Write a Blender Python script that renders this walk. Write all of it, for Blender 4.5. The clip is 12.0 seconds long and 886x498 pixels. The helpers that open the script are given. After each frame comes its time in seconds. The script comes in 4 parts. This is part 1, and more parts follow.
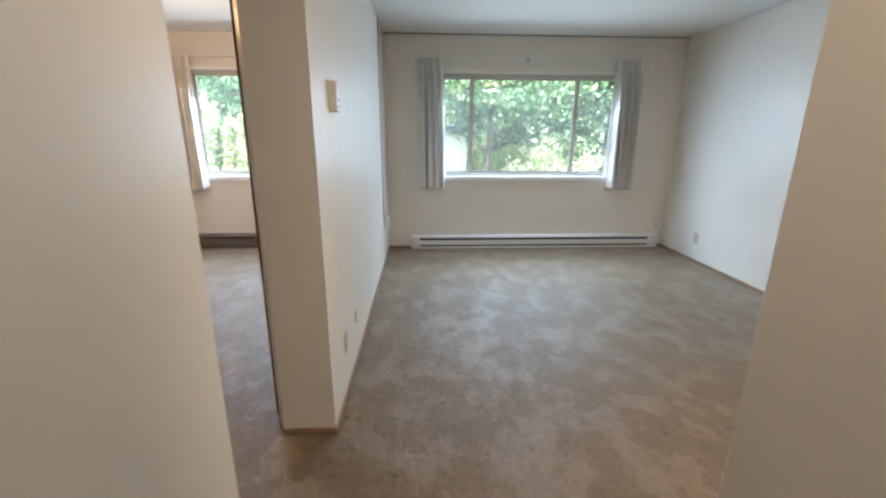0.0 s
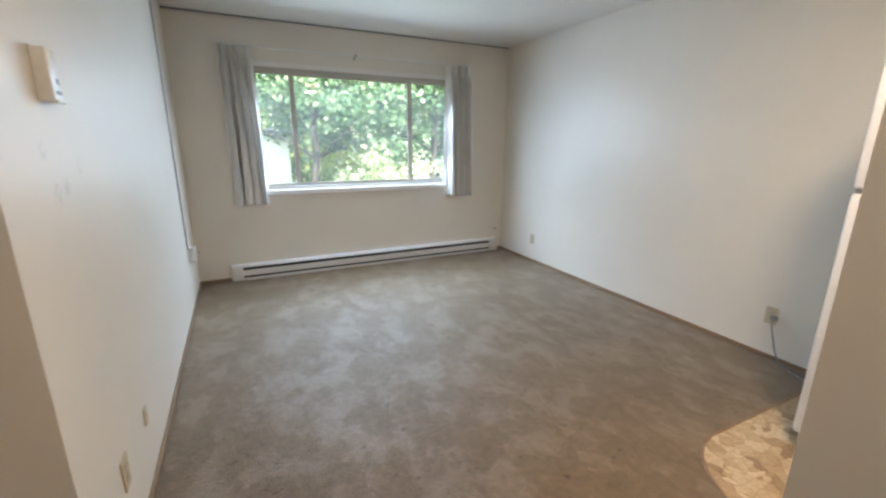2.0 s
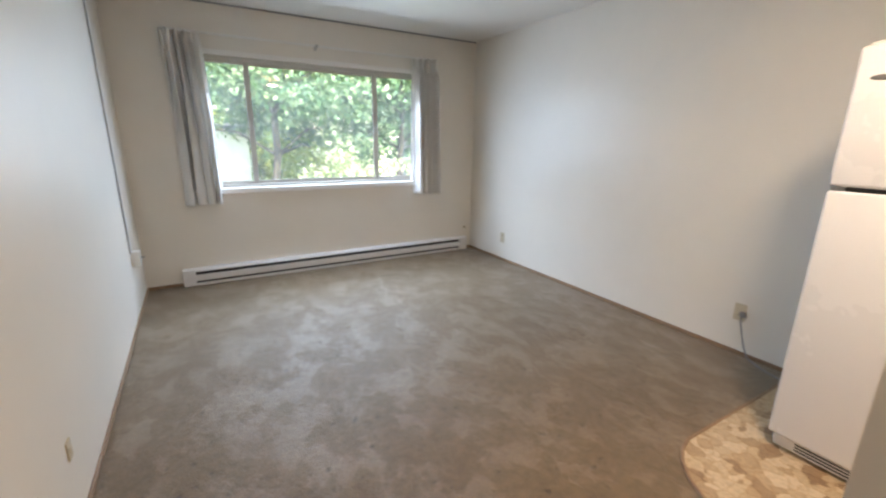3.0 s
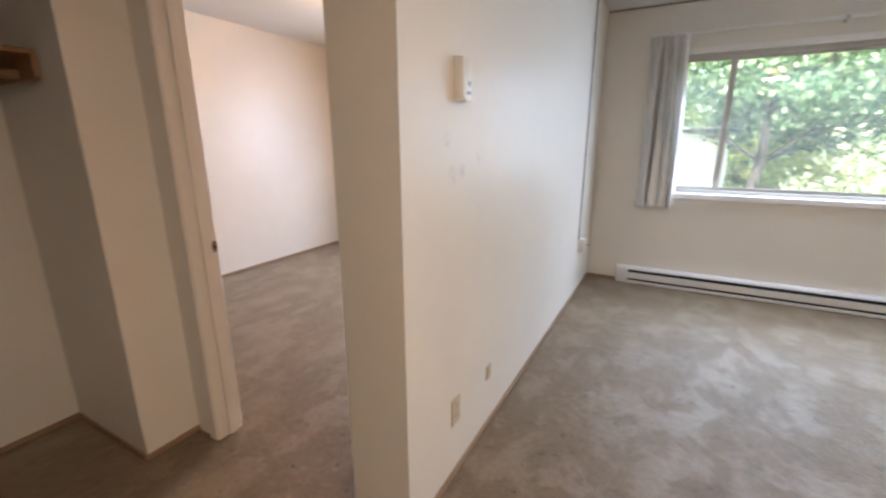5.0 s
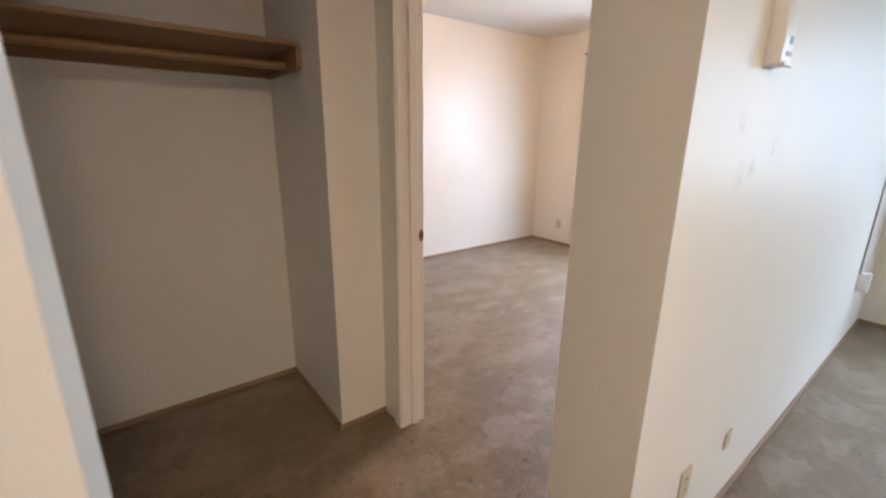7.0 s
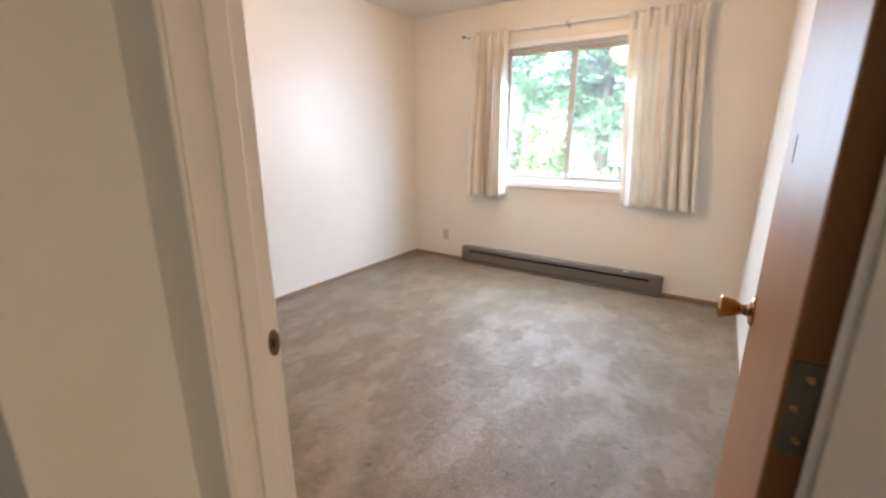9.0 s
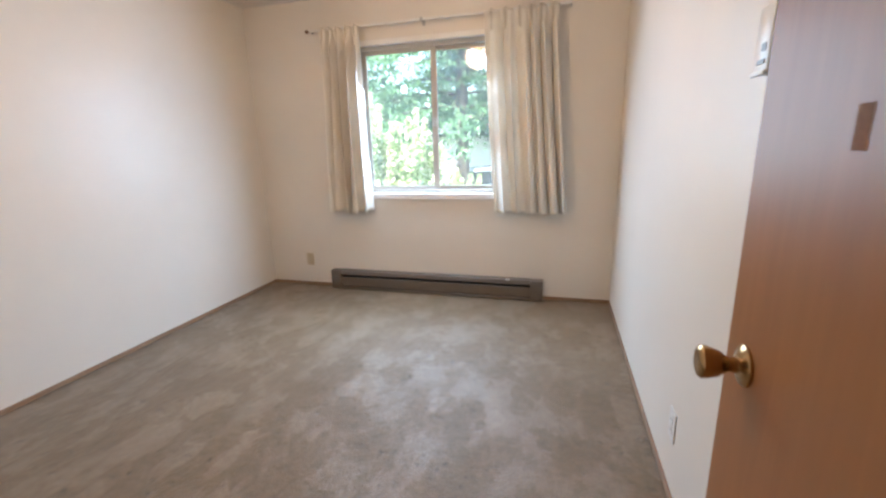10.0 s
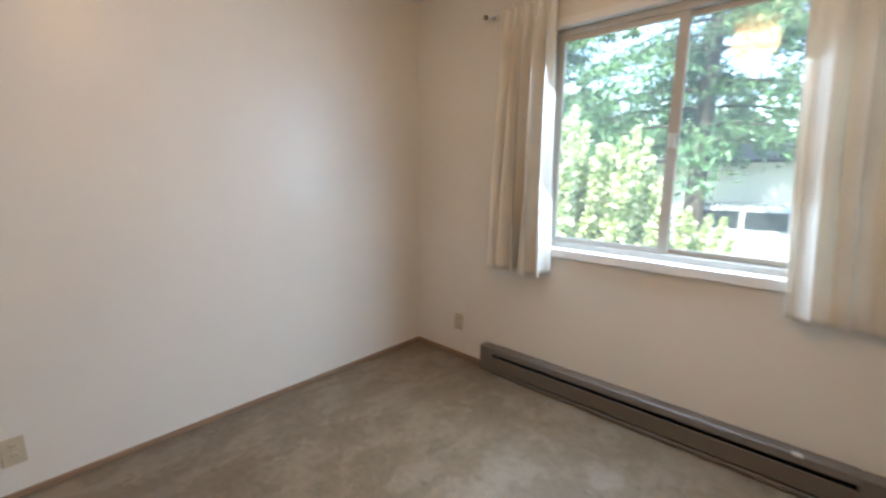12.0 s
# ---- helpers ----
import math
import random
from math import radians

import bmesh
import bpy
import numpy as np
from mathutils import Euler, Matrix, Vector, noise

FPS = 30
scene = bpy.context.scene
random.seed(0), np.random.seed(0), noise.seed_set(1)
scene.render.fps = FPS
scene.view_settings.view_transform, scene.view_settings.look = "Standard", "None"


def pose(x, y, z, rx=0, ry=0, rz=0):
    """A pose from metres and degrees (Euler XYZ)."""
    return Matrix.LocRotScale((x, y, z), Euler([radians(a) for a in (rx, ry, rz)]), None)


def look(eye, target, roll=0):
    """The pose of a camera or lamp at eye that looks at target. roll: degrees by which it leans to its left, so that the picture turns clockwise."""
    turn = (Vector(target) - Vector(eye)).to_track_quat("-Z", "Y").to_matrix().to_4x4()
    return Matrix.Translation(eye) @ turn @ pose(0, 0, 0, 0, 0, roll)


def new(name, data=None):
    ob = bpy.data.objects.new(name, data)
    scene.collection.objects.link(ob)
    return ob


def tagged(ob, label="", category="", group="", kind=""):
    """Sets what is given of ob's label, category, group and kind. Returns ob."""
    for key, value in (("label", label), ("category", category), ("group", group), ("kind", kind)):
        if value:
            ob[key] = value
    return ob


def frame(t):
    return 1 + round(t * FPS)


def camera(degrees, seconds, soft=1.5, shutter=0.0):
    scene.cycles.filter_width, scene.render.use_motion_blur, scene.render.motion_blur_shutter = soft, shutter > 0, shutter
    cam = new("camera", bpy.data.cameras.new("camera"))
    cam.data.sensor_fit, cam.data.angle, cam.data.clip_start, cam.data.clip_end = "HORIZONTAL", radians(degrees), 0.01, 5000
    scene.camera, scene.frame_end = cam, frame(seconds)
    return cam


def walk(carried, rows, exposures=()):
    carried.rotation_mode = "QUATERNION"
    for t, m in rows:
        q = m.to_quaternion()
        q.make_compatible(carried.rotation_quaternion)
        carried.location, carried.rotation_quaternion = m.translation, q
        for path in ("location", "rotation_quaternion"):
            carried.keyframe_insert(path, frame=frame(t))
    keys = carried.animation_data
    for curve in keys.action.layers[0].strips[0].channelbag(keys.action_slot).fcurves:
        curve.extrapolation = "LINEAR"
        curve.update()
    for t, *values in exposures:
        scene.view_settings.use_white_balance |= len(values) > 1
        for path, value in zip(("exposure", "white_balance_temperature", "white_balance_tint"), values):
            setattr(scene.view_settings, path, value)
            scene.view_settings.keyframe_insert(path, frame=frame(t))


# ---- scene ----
cam = camera(93.5, 12.0, 2.3, 0.35)
PATH = [
    (0, (-0.059, 0.401, 1.357), (0.038, 2.327, 0.826), 0.3),
    (0.5, (-0.058, 0.592, 1.37), (0.156, 2.517, 0.871), 0.3),
    (1, (-0.039, 0.723, 1.366), (0.348, 2.622, 0.871), 0.2),
    (1.5, (-0.037, 0.849, 1.357), (0.585, 2.683, 0.86), 0.2),
    (2, (-0.033, 0.943, 1.363), (0.813, 2.684, 0.859), 0.4),
    (2.5, (-0.027, 1.005, 1.352), (0.996, 2.646, 0.841), 0.7),
    (2.7, (-0.014, 1.032, 1.348), (1.03, 2.658, 0.835), 0.9),
    (4.3, (0.2, 1.163, 1.332), (-0.088, 3.081, 0.843), -0.1),
    (4.5, (0.202, 1.153, 1.325), (-0.3, 3.026, 0.836), -0.2),
    (5, (0.169, 1.143, 1.329), (-0.752, 2.845, 0.825), -0.1),
    (5.5, (0.131, 1.123, 1.326), (-1.075, 2.634, 0.814), -0.1),
    (6, (0.1, 1.105, 1.323), (-1.281, 2.453, 0.801), 0.2),
    (6.5, (0.037, 1.126, 1.315), (-1.454, 2.352, 0.79), 0.4),
    (6.7, (-0.019, 1.159, 1.304), (-1.543, 2.344, 0.782), 0.6),
    (8.3, (-0.548, 1.593, 1.278), (-2.039, 2.824, 0.768), 1.3),
    (8.5, (-0.624, 1.646, 1.27), (-2.022, 2.982, 0.758), 1.3),
    (9, (-0.862, 1.78, 1.259), (-1.922, 3.396, 0.746), 0.2),
    (9.5, (-0.983, 1.909, 1.254), (-1.711, 3.699, 0.74), -1.0),
    (10, (-1.044, 2.173, 1.236), (-1.564, 4.045, 0.763), -1.6),
    (10.5, (-1.077, 2.412, 1.212), (-1.571, 4.3, 0.776), -1.4),
    (11, (-1.194, 2.73, 1.226), (-1.867, 4.569, 0.821), -0.8),
    (11.5, (-1.303, 3.052, 1.214), (-2.285, 4.754, 0.843), 0.1),
    (12, (-1.448, 3.359, 1.285), (-2.781, 4.806, 0.925), 0.4),
]
EXPOSURES = [(0.0, 3.96, 6500, 9), (2.6, 4.02, 6800, 12), (4.5, 4.03, 6950, 18), (5.5, 4.25, 6950, 17), (6.5, 4.34, 6650, 14), (8.5, 4.62, 6250, 9),
             (9.0, 4.35, 6450, 10), (9.5, 4.13, 6400, 10), (10.5, 3.82, 6150, 7), (11.2, 3.66, 6350, 6), (12.0, 3.56, 6400, 6)]
walk(cam, [(t, look(eye, target, roll)) for t, eye, target, roll in PATH], EXPOSURES)

# ---------------------------------------------------------------- light
SUN_EL, SUN_AZ = 52.0, 180.0
world = bpy.data.worlds.new("sky")
scene.world = world
world.use_nodes = True
wn = world.node_tree.nodes
wl = world.node_tree.links
sky = wn.new("ShaderNodeTexSky")
sky.sky_type = "NISHITA"
sky.sun_disc = False
sky.sun_elevation = radians(SUN_EL)
sky.sun_rotation = radians(SUN_AZ)
wl.new(sky.outputs[0], wn["Background"].inputs[0])
wn["Background"].inputs[1].default_value = 0.09
sun = new("sun", bpy.data.lights.new("sun", "SUN"))
sun.data.energy, sun.data.angle, sun.data.color = 2.4, radians(0.5), (1.0, 0.95, 0.86)
sun.matrix_world = look((-4, -12, 16), (-2.6, 0, 0.6))


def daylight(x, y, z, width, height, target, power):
    """An added lamp in place of skylight: bluish, as wide as the patch of sky or glass that it stands for."""
    a = new("added_skylight", bpy.data.lights.new("added_skylight", "AREA"))
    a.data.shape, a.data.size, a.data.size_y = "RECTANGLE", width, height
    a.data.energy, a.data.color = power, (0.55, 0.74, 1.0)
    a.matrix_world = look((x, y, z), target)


# added lamps: in each window's opening an upper and a lower strip turned down as skylight falls; outside, an unseen one
# for the open sky above the trees
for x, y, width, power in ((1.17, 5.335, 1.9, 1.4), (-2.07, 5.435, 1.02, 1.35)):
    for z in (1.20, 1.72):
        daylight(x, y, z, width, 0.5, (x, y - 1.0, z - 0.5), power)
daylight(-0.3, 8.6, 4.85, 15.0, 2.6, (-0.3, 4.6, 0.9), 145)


# ---------------------------------------------------------------- materials
def material(name):
    m = bpy.data.materials.new(name)
    m.use_nodes = True
    return m, m.node_tree.nodes, m.node_tree.links, m.node_tree.nodes["Principled BSDF"]


def noise_node(n, l, scale, detail=4, rough=0.55, vec=None):
    t = n.new("ShaderNodeTexNoise")
    t.inputs["Scale"].default_value = scale
    t.inputs["Detail"].default_value = detail
    t.inputs["Roughness"].default_value = rough
    if vec is None:
        c = n.new("ShaderNodeTexCoord")
        vec = c.outputs["Object"]
    l.new(vec, t.inputs["Vector"])
    return t


def ramp(n, l, src, stops):
    r = n.new("ShaderNodeValToRGB")
    e = r.color_ramp.elements
    while len(e) < len(stops):
        e.new(0.5)
    for i, (p, c) in enumerate(stops):
        e[i].position = p
        e[i].color = (*c, 1) if len(c) == 3 else c
    l.new(src, r.inputs[0])
    return r


def bump(n, l, p, src, strength, dist, prev=None):
    b = n.new("ShaderNodeBump")
    b.inputs["Strength"].default_value = strength
    b.inputs["Distance"].default_value = dist
    l.new(src, b.inputs["Height"])
    if prev:
        l.new(prev.outputs[0], b.inputs["Normal"])
    l.new(b.outputs[0], p.inputs["Normal"])
    return b


def mix(n, l, fac, a, b, kind="MIX"):
    x = n.new("ShaderNodeMix")
    x.data_type, x.blend_type = "RGBA", kind
    for sock, v in ((x.inputs[0], fac), (x.inputs[6], a), (x.inputs[7], b)):
        if hasattr(v, "is_linked"):
            l.new(v, sock)
        else:
            sock.default_value = v if isinstance(v, (int, float)) else (*v, 1)
    return x.outputs[2]


def paint(name, col, rough=0.42, peel=0.12, scale=170, dirt=0.06, coat=0.0):
    """Painted plaster or wood: two scales of tone and a rolled, orange-peel relief."""
    m, n, l, p = material(name)
    a = noise_node(n, l, 1.3, 5, 0.6)
    c2 = tuple(v * (1 - dirt) for v in col)
    base = ramp(n, l, a.outputs[0], ((0.32, c2), (0.68, col)))
    l.new(base.outputs[0], p.inputs["Base Color"])
    g = noise_node(n, l, scale, 3)
    w = noise_node(n, l, 3.0, 2)
    b = bump(n, l, p, w.outputs[0], 0.12, 0.02)
    bump(n, l, p, g.outputs[0], peel, 0.003, b)
    r = ramp(n, l, a.outputs[0], ((0.3, (rough - 0.04,) * 3), (0.7, (rough + 0.06,) * 3)))
    l.new(r.outputs[0], p.inputs["Roughness"])
    p.inputs["Coat Weight"].default_value = coat
    p.inputs["Coat Roughness"].default_value = 0.28
    return m


def plain(name, col, rough=0.5, metal=0.0, var=0.08, scale=25, spec=0.5):
    m, n, l, p = material(name)
    a = noise_node(n, l, scale, 4)
    c2 = tuple(v * (1 - var) for v in col)
    base = ramp(n, l, a.outputs[0], ((0.3, c2), (0.7, col)))
    l.new(base.outputs[0], p.inputs["Base Color"])
    p.inputs["Roughness"].default_value = rough
    p.inputs["Metallic"].default_value = metal
    p.inputs["Specular IOR Level"].default_value = spec
    return m


def wood(name, dark, light, rough=0.35, along="z", scale=1.0, relief=0.06):
    m, n, l, p = material(name)
    c = n.new("ShaderNodeTexCoord")
    mp = n.new("ShaderNodeMapping")
    s = {"x": (0.6, 9, 9), "y": (9, 0.6, 9), "z": (9, 9, 0.6)}[along]
    mp.inputs["Scale"].default_value = tuple(v * scale for v in s)
    l.new(c.outputs["Object"], mp.inputs[0])
    a = noise_node(n, l, 3.0, 8, 0.6, mp.outputs[0])
    b = noise_node(n, l, 22.0, 3, 0.5, mp.outputs[0])
    mid = tuple((u + v) / 2 for u, v in zip(dark, light))
    r1 = ramp(n, l, a.outputs[0], ((0.3, dark), (0.5, mid), (0.72, light)))
    col = mix(n, l, 0.25, r1.outputs[0], ramp(n, l, b.outputs[0], ((0.35, dark), (0.65, light))).outputs[0])
    l.new(col, p.inputs["Base Color"])
    p.inputs["Roughness"].default_value = rough
    if relief:
        bump(n, l, p, b.outputs[0], relief, 0.002)
    return m


def carpet_material():
    m, n, l, p = material("carpet_pile")
    c = n.new("ShaderNodeTexCoord")
    big = noise_node(n, l, 1.1, 5, 0.6)
    mp = n.new("ShaderNodeMapping")
    mp.inputs["Scale"].default_value = (1.25, 0.85, 1)
    mp.inputs["Rotation"].default_value = (0, 0, 0.3)
    l.new(c.outputs["Object"], mp.inputs[0])
    soft = noise_node(n, l, 4.2, 4, 0.6, mp.outputs[0])
    # trodden and vacuumed patches, each with its pile laid another way
    edge = noise_node(n, l, 9, 3, 0.6)
    shift = mix(n, l, 0.16, mp.outputs[0], edge.outputs["Color"], "ADD")
    tread = n.new("ShaderNodeTexVoronoi")
    tread.feature = "SMOOTH_F1"
    tread.inputs["Scale"].default_value = 6.5
    tread.inputs["Smoothness"].default_value = 0.22
    l.new(shift, tread.inputs["Vector"])
    part_of = n.new("ShaderNodeSeparateColor")
    l.new(tread.outputs["Color"], part_of.inputs[0])
    blend = n.new("ShaderNodeMix")
    blend.inputs[0].default_value = 0.16
    l.new(soft.outputs[0], blend.inputs[2])
    l.new(part_of.outputs[0], blend.inputs[3])
    brush = blend
    fine = noise_node(n, l, 150, 3, 0.7)
    tuft = n.new("ShaderNodeTexVoronoi")
    tuft.inputs["Scale"].default_value = 210
    l.new(c.outputs["Object"], tuft.inputs["Vector"])
    base = ramp(n, l, big.outputs[0], ((0.3, (0.166, 0.111, 0.059)), (0.7, (0.207, 0.143, 0.080))))
    lay = ramp(n, l, brush.outputs[0], ((0.36, (0.92,) * 3), (0.50, (0.98,) * 3), (0.56, (1.08,) * 3), (0.70, (1.16,) * 3)))
    col = mix(n, l, 1.0, base.outputs[0], lay.outputs[0], "MULTIPLY")
    grain = ramp(n, l, fine.outputs[0], ((0.3, (0.7,) * 3), (0.7, (1.25,) * 3)))
    col = mix(n, l, 1.0, col, grain.outputs[0], "MULTIPLY")
    clump = noise_node(n, l, 26, 4, 0.7)
    col = mix(n, l, 1.0, col, ramp(n, l, clump.outputs[0], ((0.32, (0.80,) * 3), (0.68, (1.16,) * 3))).outputs[0], "MULTIPLY")
    pit = noise_node(n, l, 19, 2, 0.5)
    hole = ramp(n, l, pit.outputs[0], ((0.66, (1,) * 3), (0.72, (0.55,) * 3)))
    col = mix(n, l, 1.0, col, hole.outputs[0], "MULTIPLY")
    l.new(col, p.inputs["Base Color"])
    p.inputs["Roughness"].default_value = 0.44
    lie = ramp(n, l, brush.outputs[0], ((0.34, (0.32,) * 3), (0.49, (0.44,) * 3), (0.57, (0.82,) * 3), (0.72, (1.0,) * 3)))
    l.new(lie.outputs[0], p.inputs["Specular IOR Level"])
    p.inputs["Sheen Weight"].default_value = 0.25
    p.inputs["Sheen Roughness"].default_value = 0.45
    b = bump(n, l, p, brush.outputs[0], 0.3, 0.03)
    b = bump(n, l, p, clump.outputs[0], 0.22, 0.010, b)
    b = bump(n, l, p, hole.outputs[0], 0.3, 0.006, b)
    b = bump(n, l, p, fine.outputs[0], 0.35, 0.008, b)
    bump(n, l, p, tuft.outputs[0], 0.3, 0.004, b)
    return m


def lino_material():
    m, n, l, p = material("pebble_vinyl")
    c = n.new("ShaderNodeTexCoord")
    warp = noise_node(n, l, 9, 2)
    vec = mix(n, l, 0.12, c.outputs["Object"], warp.outputs["Color"], "ADD")
    v = n.new("ShaderNodeTexVoronoi")
    v.inputs["Scale"].default_value = 16
    l.new(vec, v.inputs["Vector"])
    e = n.new("ShaderNodeTexVoronoi")
    e.feature = "DISTANCE_TO_EDGE"
    e.inputs["Scale"].default_value = 16
    l.new(vec, e.inputs["Vector"])
    sep = n.new("ShaderNodeSeparateColor")
    l.new(v.outputs["Color"], sep.inputs[0])
    stone = ramp(n, l, sep.outputs[0], ((0.0, (0.28, 0.18, 0.105)), (0.2, (0.46, 0.33, 0.20)), (0.6, (0.54, 0.41, 0.26)), (0.9, (0.62, 0.50, 0.35))))
    gap = ramp(n, l, e.outputs[0], ((0.0, (0.86, 0.79, 0.70)), (0.10, (1, 1, 1))))
    col = mix(n, l, 1.0, stone.outputs[0], gap.outputs[0], "MULTIPLY")
    mott = noise_node(n, l, 60, 4)
    col = mix(n, l, 1.0, col, ramp(n, l, mott.outputs[0], ((0.3, (0.82,) * 3), (0.7, (1.1,) * 3))).outputs[0], "MULTIPLY")
    l.new(col, p.inputs["Base Color"])
    p.inputs["Roughness"].default_value = 0.38
    bump(n, l, p, e.outputs[0], 0.1, 0.004)
    return m


def fabric(name, col, sheer=0.40):
    m, n, l, p = material(name)
    c = n.new("ShaderNodeTexCoord")
    w = n.new("ShaderNodeTexWave")
    w.inputs["Scale"].default_value = 160
    w.bands_direction = "Z"
    l.new(c.outputs["Object"], w.inputs["Vector"])
    a = noise_node(n, l, 6, 4)
    base = ramp(n, l, a.outputs[0], ((0.3, tuple(v * 0.92 for v in col)), (0.7, col)))
    l.new(base.outputs[0], p.inputs["Base Color"])
    p.inputs["Roughness"].default_value = 0.9
    p.inputs["Sheen Weight"].default_value = 0.2
    bump(n, l, p, w.outputs[0], 0.12, 0.001)
    t = n.new("ShaderNodeBsdfTranslucent")
    l.new(base.outputs[0], t.inputs[0])
    s = n.new("ShaderNodeMixShader")
    s.inputs[0].default_value = sheer
    l.new(p.outputs[0], s.inputs[1])
    l.new(t.outputs[0], s.inputs[2])
    l.new(s.outputs[0], n["Material Output"].inputs[0])
    return m


def leaf_material(name, stops, through_light=0.45):
    m, n, l, p = material(name)
    g = n.new("ShaderNodeNewGeometry")
    r = ramp(n, l, g.outputs["Random Per Island"], stops)
    l.new(r.outputs[0], p.inputs["Base Color"])
    p.inputs["Roughness"].default_value = 0.6
    p.inputs["Specular IOR Level"].default_value = 0.3
    t = n.new("ShaderNodeBsdfTranslucent")
    bright = mix(n, l, 1.0, r.outputs[0], (1.15, 1.2, 0.8), "MULTIPLY")
    l.new(bright, t.inputs[0])
    s = n.new("ShaderNodeMixShader")
    s.inputs[0].default_value = through_light
    l.new(p.outputs[0], s.inputs[1])
    l.new(t.outputs[0], s.inputs[2])
    l.new(s.outputs[0], n["Material Output"].inputs[0])
    return m


def glass_material():
    m, n, l, p = material("window_glass")
    tr = n.new("ShaderNodeBsdfTransparent")
    tr.inputs[0].default_value = (0.94, 0.96, 0.95, 1)
    gl = n.new("ShaderNodeBsdfGlossy")
    gl.inputs["Roughness"].default_value = 0.02
    f = n.new("ShaderNodeFresnel")
    f.inputs[0].default_value = 1.5
    s = n.new("ShaderNodeMixShader")
    l.new(f.outputs[0], s.inputs[0])
    l.new(tr.outputs[0], s.inputs[1])
    l.new(gl.outputs[0], s.inputs[2])
    # a translucent layer imitates glare haze on the panes; it scatters a little of the daylight
    haze_film = n.new("ShaderNodeBsdfTranslucent")
    haze_noise = noise_node(n, l, 5, 4)
    amount = ramp(n, l, haze_noise.outputs[0], ((0.3, (0.030,) * 3), (0.7, (0.054,) * 3)))
    d = n.new("ShaderNodeMixShader")
    l.new(amount.outputs[0], d.inputs[0])
    l.new(s.outputs[0], d.inputs[1])
    l.new(haze_film.outputs[0], d.inputs[2])
    l.new(d.outputs[0], n["Material Output"].inputs[0])
    return m


def glow(name, col, strength):
    m, n, l, p = material(name)
    p.inputs["Base Color"].default_value = (*col, 1)
    p.inputs["Emission Color"].default_value = (*col, 1)
    p.inputs["Emission Strength"].default_value = strength
    p.inputs["Roughness"].default_value = 0.3
    return m


def partition_material():
    """Wall paint with a few rubbed smudges below the thermostat."""
    m = paint("partition_paint", WALL_COL, 0.52, 0.08, coat=0.12)
    n, l = m.node_tree.nodes, m.node_tree.links
    p = n["Principled BSDF"]
    old = p.inputs["Base Color"].links[0].from_socket
    c = n.new("ShaderNodeTexCoord")
    mask = None
    for at, rad in (((-0.476, 2.40, 1.215), 0.045), ((-0.476, 2.475, 1.225), 0.035), ((-0.476, 2.36, 1.33), 0.03), ((-0.476, 2.62, 1.27), 0.04)):
        d = n.new("ShaderNodeVectorMath")
        d.operation = "DISTANCE"
        l.new(c.outputs["Object"], d.inputs[0])
        d.inputs[1].default_value = at
        r = ramp(n, l, d.outputs["Value"], ((0.0, (1, 1, 1)), (rad, (0, 0, 0))))
        mask = r.outputs[0] if mask is None else mix(n, l, 1.0, mask, r.outputs[0], "ADD")
    nz = noise_node(n, l, 45, 4)
    mask = mix(n, l, 1.0, mask, ramp(n, l, nz.outputs[0], ((0.42, (0, 0, 0)), (0.62, (0.5, 0.5, 0.5)))).outputs[0], "MULTIPLY")
    l.new(mix(n, l, mask, old, (0.42, 0.38, 0.33)), p.inputs["Base Color"])
    return m


WALL_COL = (0.79, 0.745, 0.67)
WALL = paint("wall_paint", WALL_COL, 0.5, coat=0.4)
PARTITION = partition_material()
CEIL = paint("ceiling_paint", (0.80, 0.785, 0.75), 0.85, 0.5, 90)
TRIM = paint("trim_paint", (0.80, 0.76, 0.69), 0.42, 0.04, 60)
CARPET = carpet_material()
LINO = lino_material()
BASE = wood("baseboard_wood", (0.22, 0.135, 0.08), (0.36, 0.235, 0.145), 0.5, "y")
SHELF = wood("shelf_wood", (0.20, 0.105, 0.045), (0.36, 0.21, 0.10), 0.4, "y")
DOORW = wood("door_wood", (0.290, 0.124, 0.042), (0.350, 0.155, 0.054), 0.42, "z", 0.8, 0)
DOORW.node_tree.nodes["Principled BSDF"].inputs["Specular IOR Level"].default_value = 0.28
FRAME = plain("window_frame_metal", (0.52, 0.49, 0.44), 0.5)
SILL = paint("sill_paint", (0.84, 0.82, 0.78), 0.35, 0.04, 60)
GLASS = glass_material()
CURT = fabric("curtain_cloth", (0.91, 0.89, 0.86), 0.22)
CURT2 = fabric("cream_curtain_cloth", (0.93, 0.89, 0.81), 0.24)
HEATW = plain("heater_enamel", (0.78, 0.77, 0.76), 0.35)
HEATB = plain("brown_heater_enamel", (0.150, 0.122, 0.096), 0.4)
# near-black colour that stands in for the shade in slots and gaps
DARK = plain("dark_slot", (0.02, 0.02, 0.02), 0.7)
FIN = plain("heater_fin", (0.25, 0.25, 0.25), 0.4, 0.8)
PLAST = plain("white_plastic", (0.80, 0.79, 0.76), 0.35)
IVORY = plain("ivory_plastic", (0.58, 0.50, 0.36), 0.4)
BRASS = plain("brass", (0.50, 0.32, 0.15), 0.22, 1.0)
OLDST = plain("dull_bronze_hinge", (0.19, 0.165, 0.115), 0.5, 0.5)
CONC = plain("concrete", (0.52, 0.50, 0.47), 0.9, 0, 0.2, 3)
SMUDGE = plain("rubbed_mark", (0.25, 0.115, 0.045), 0.7, 0, 0.3, 90, 0.2)
BRONZE = plain("aged_bronze", (0.24, 0.155, 0.10), 0.42, 0.6)
STEEL = plain("steel", (0.5, 0.49, 0.47), 0.3, 1.0)
BLACK = plain("black_plastic", (0.012, 0.012, 0.013), 0.85, 0, 0.08, 25, 0.05)
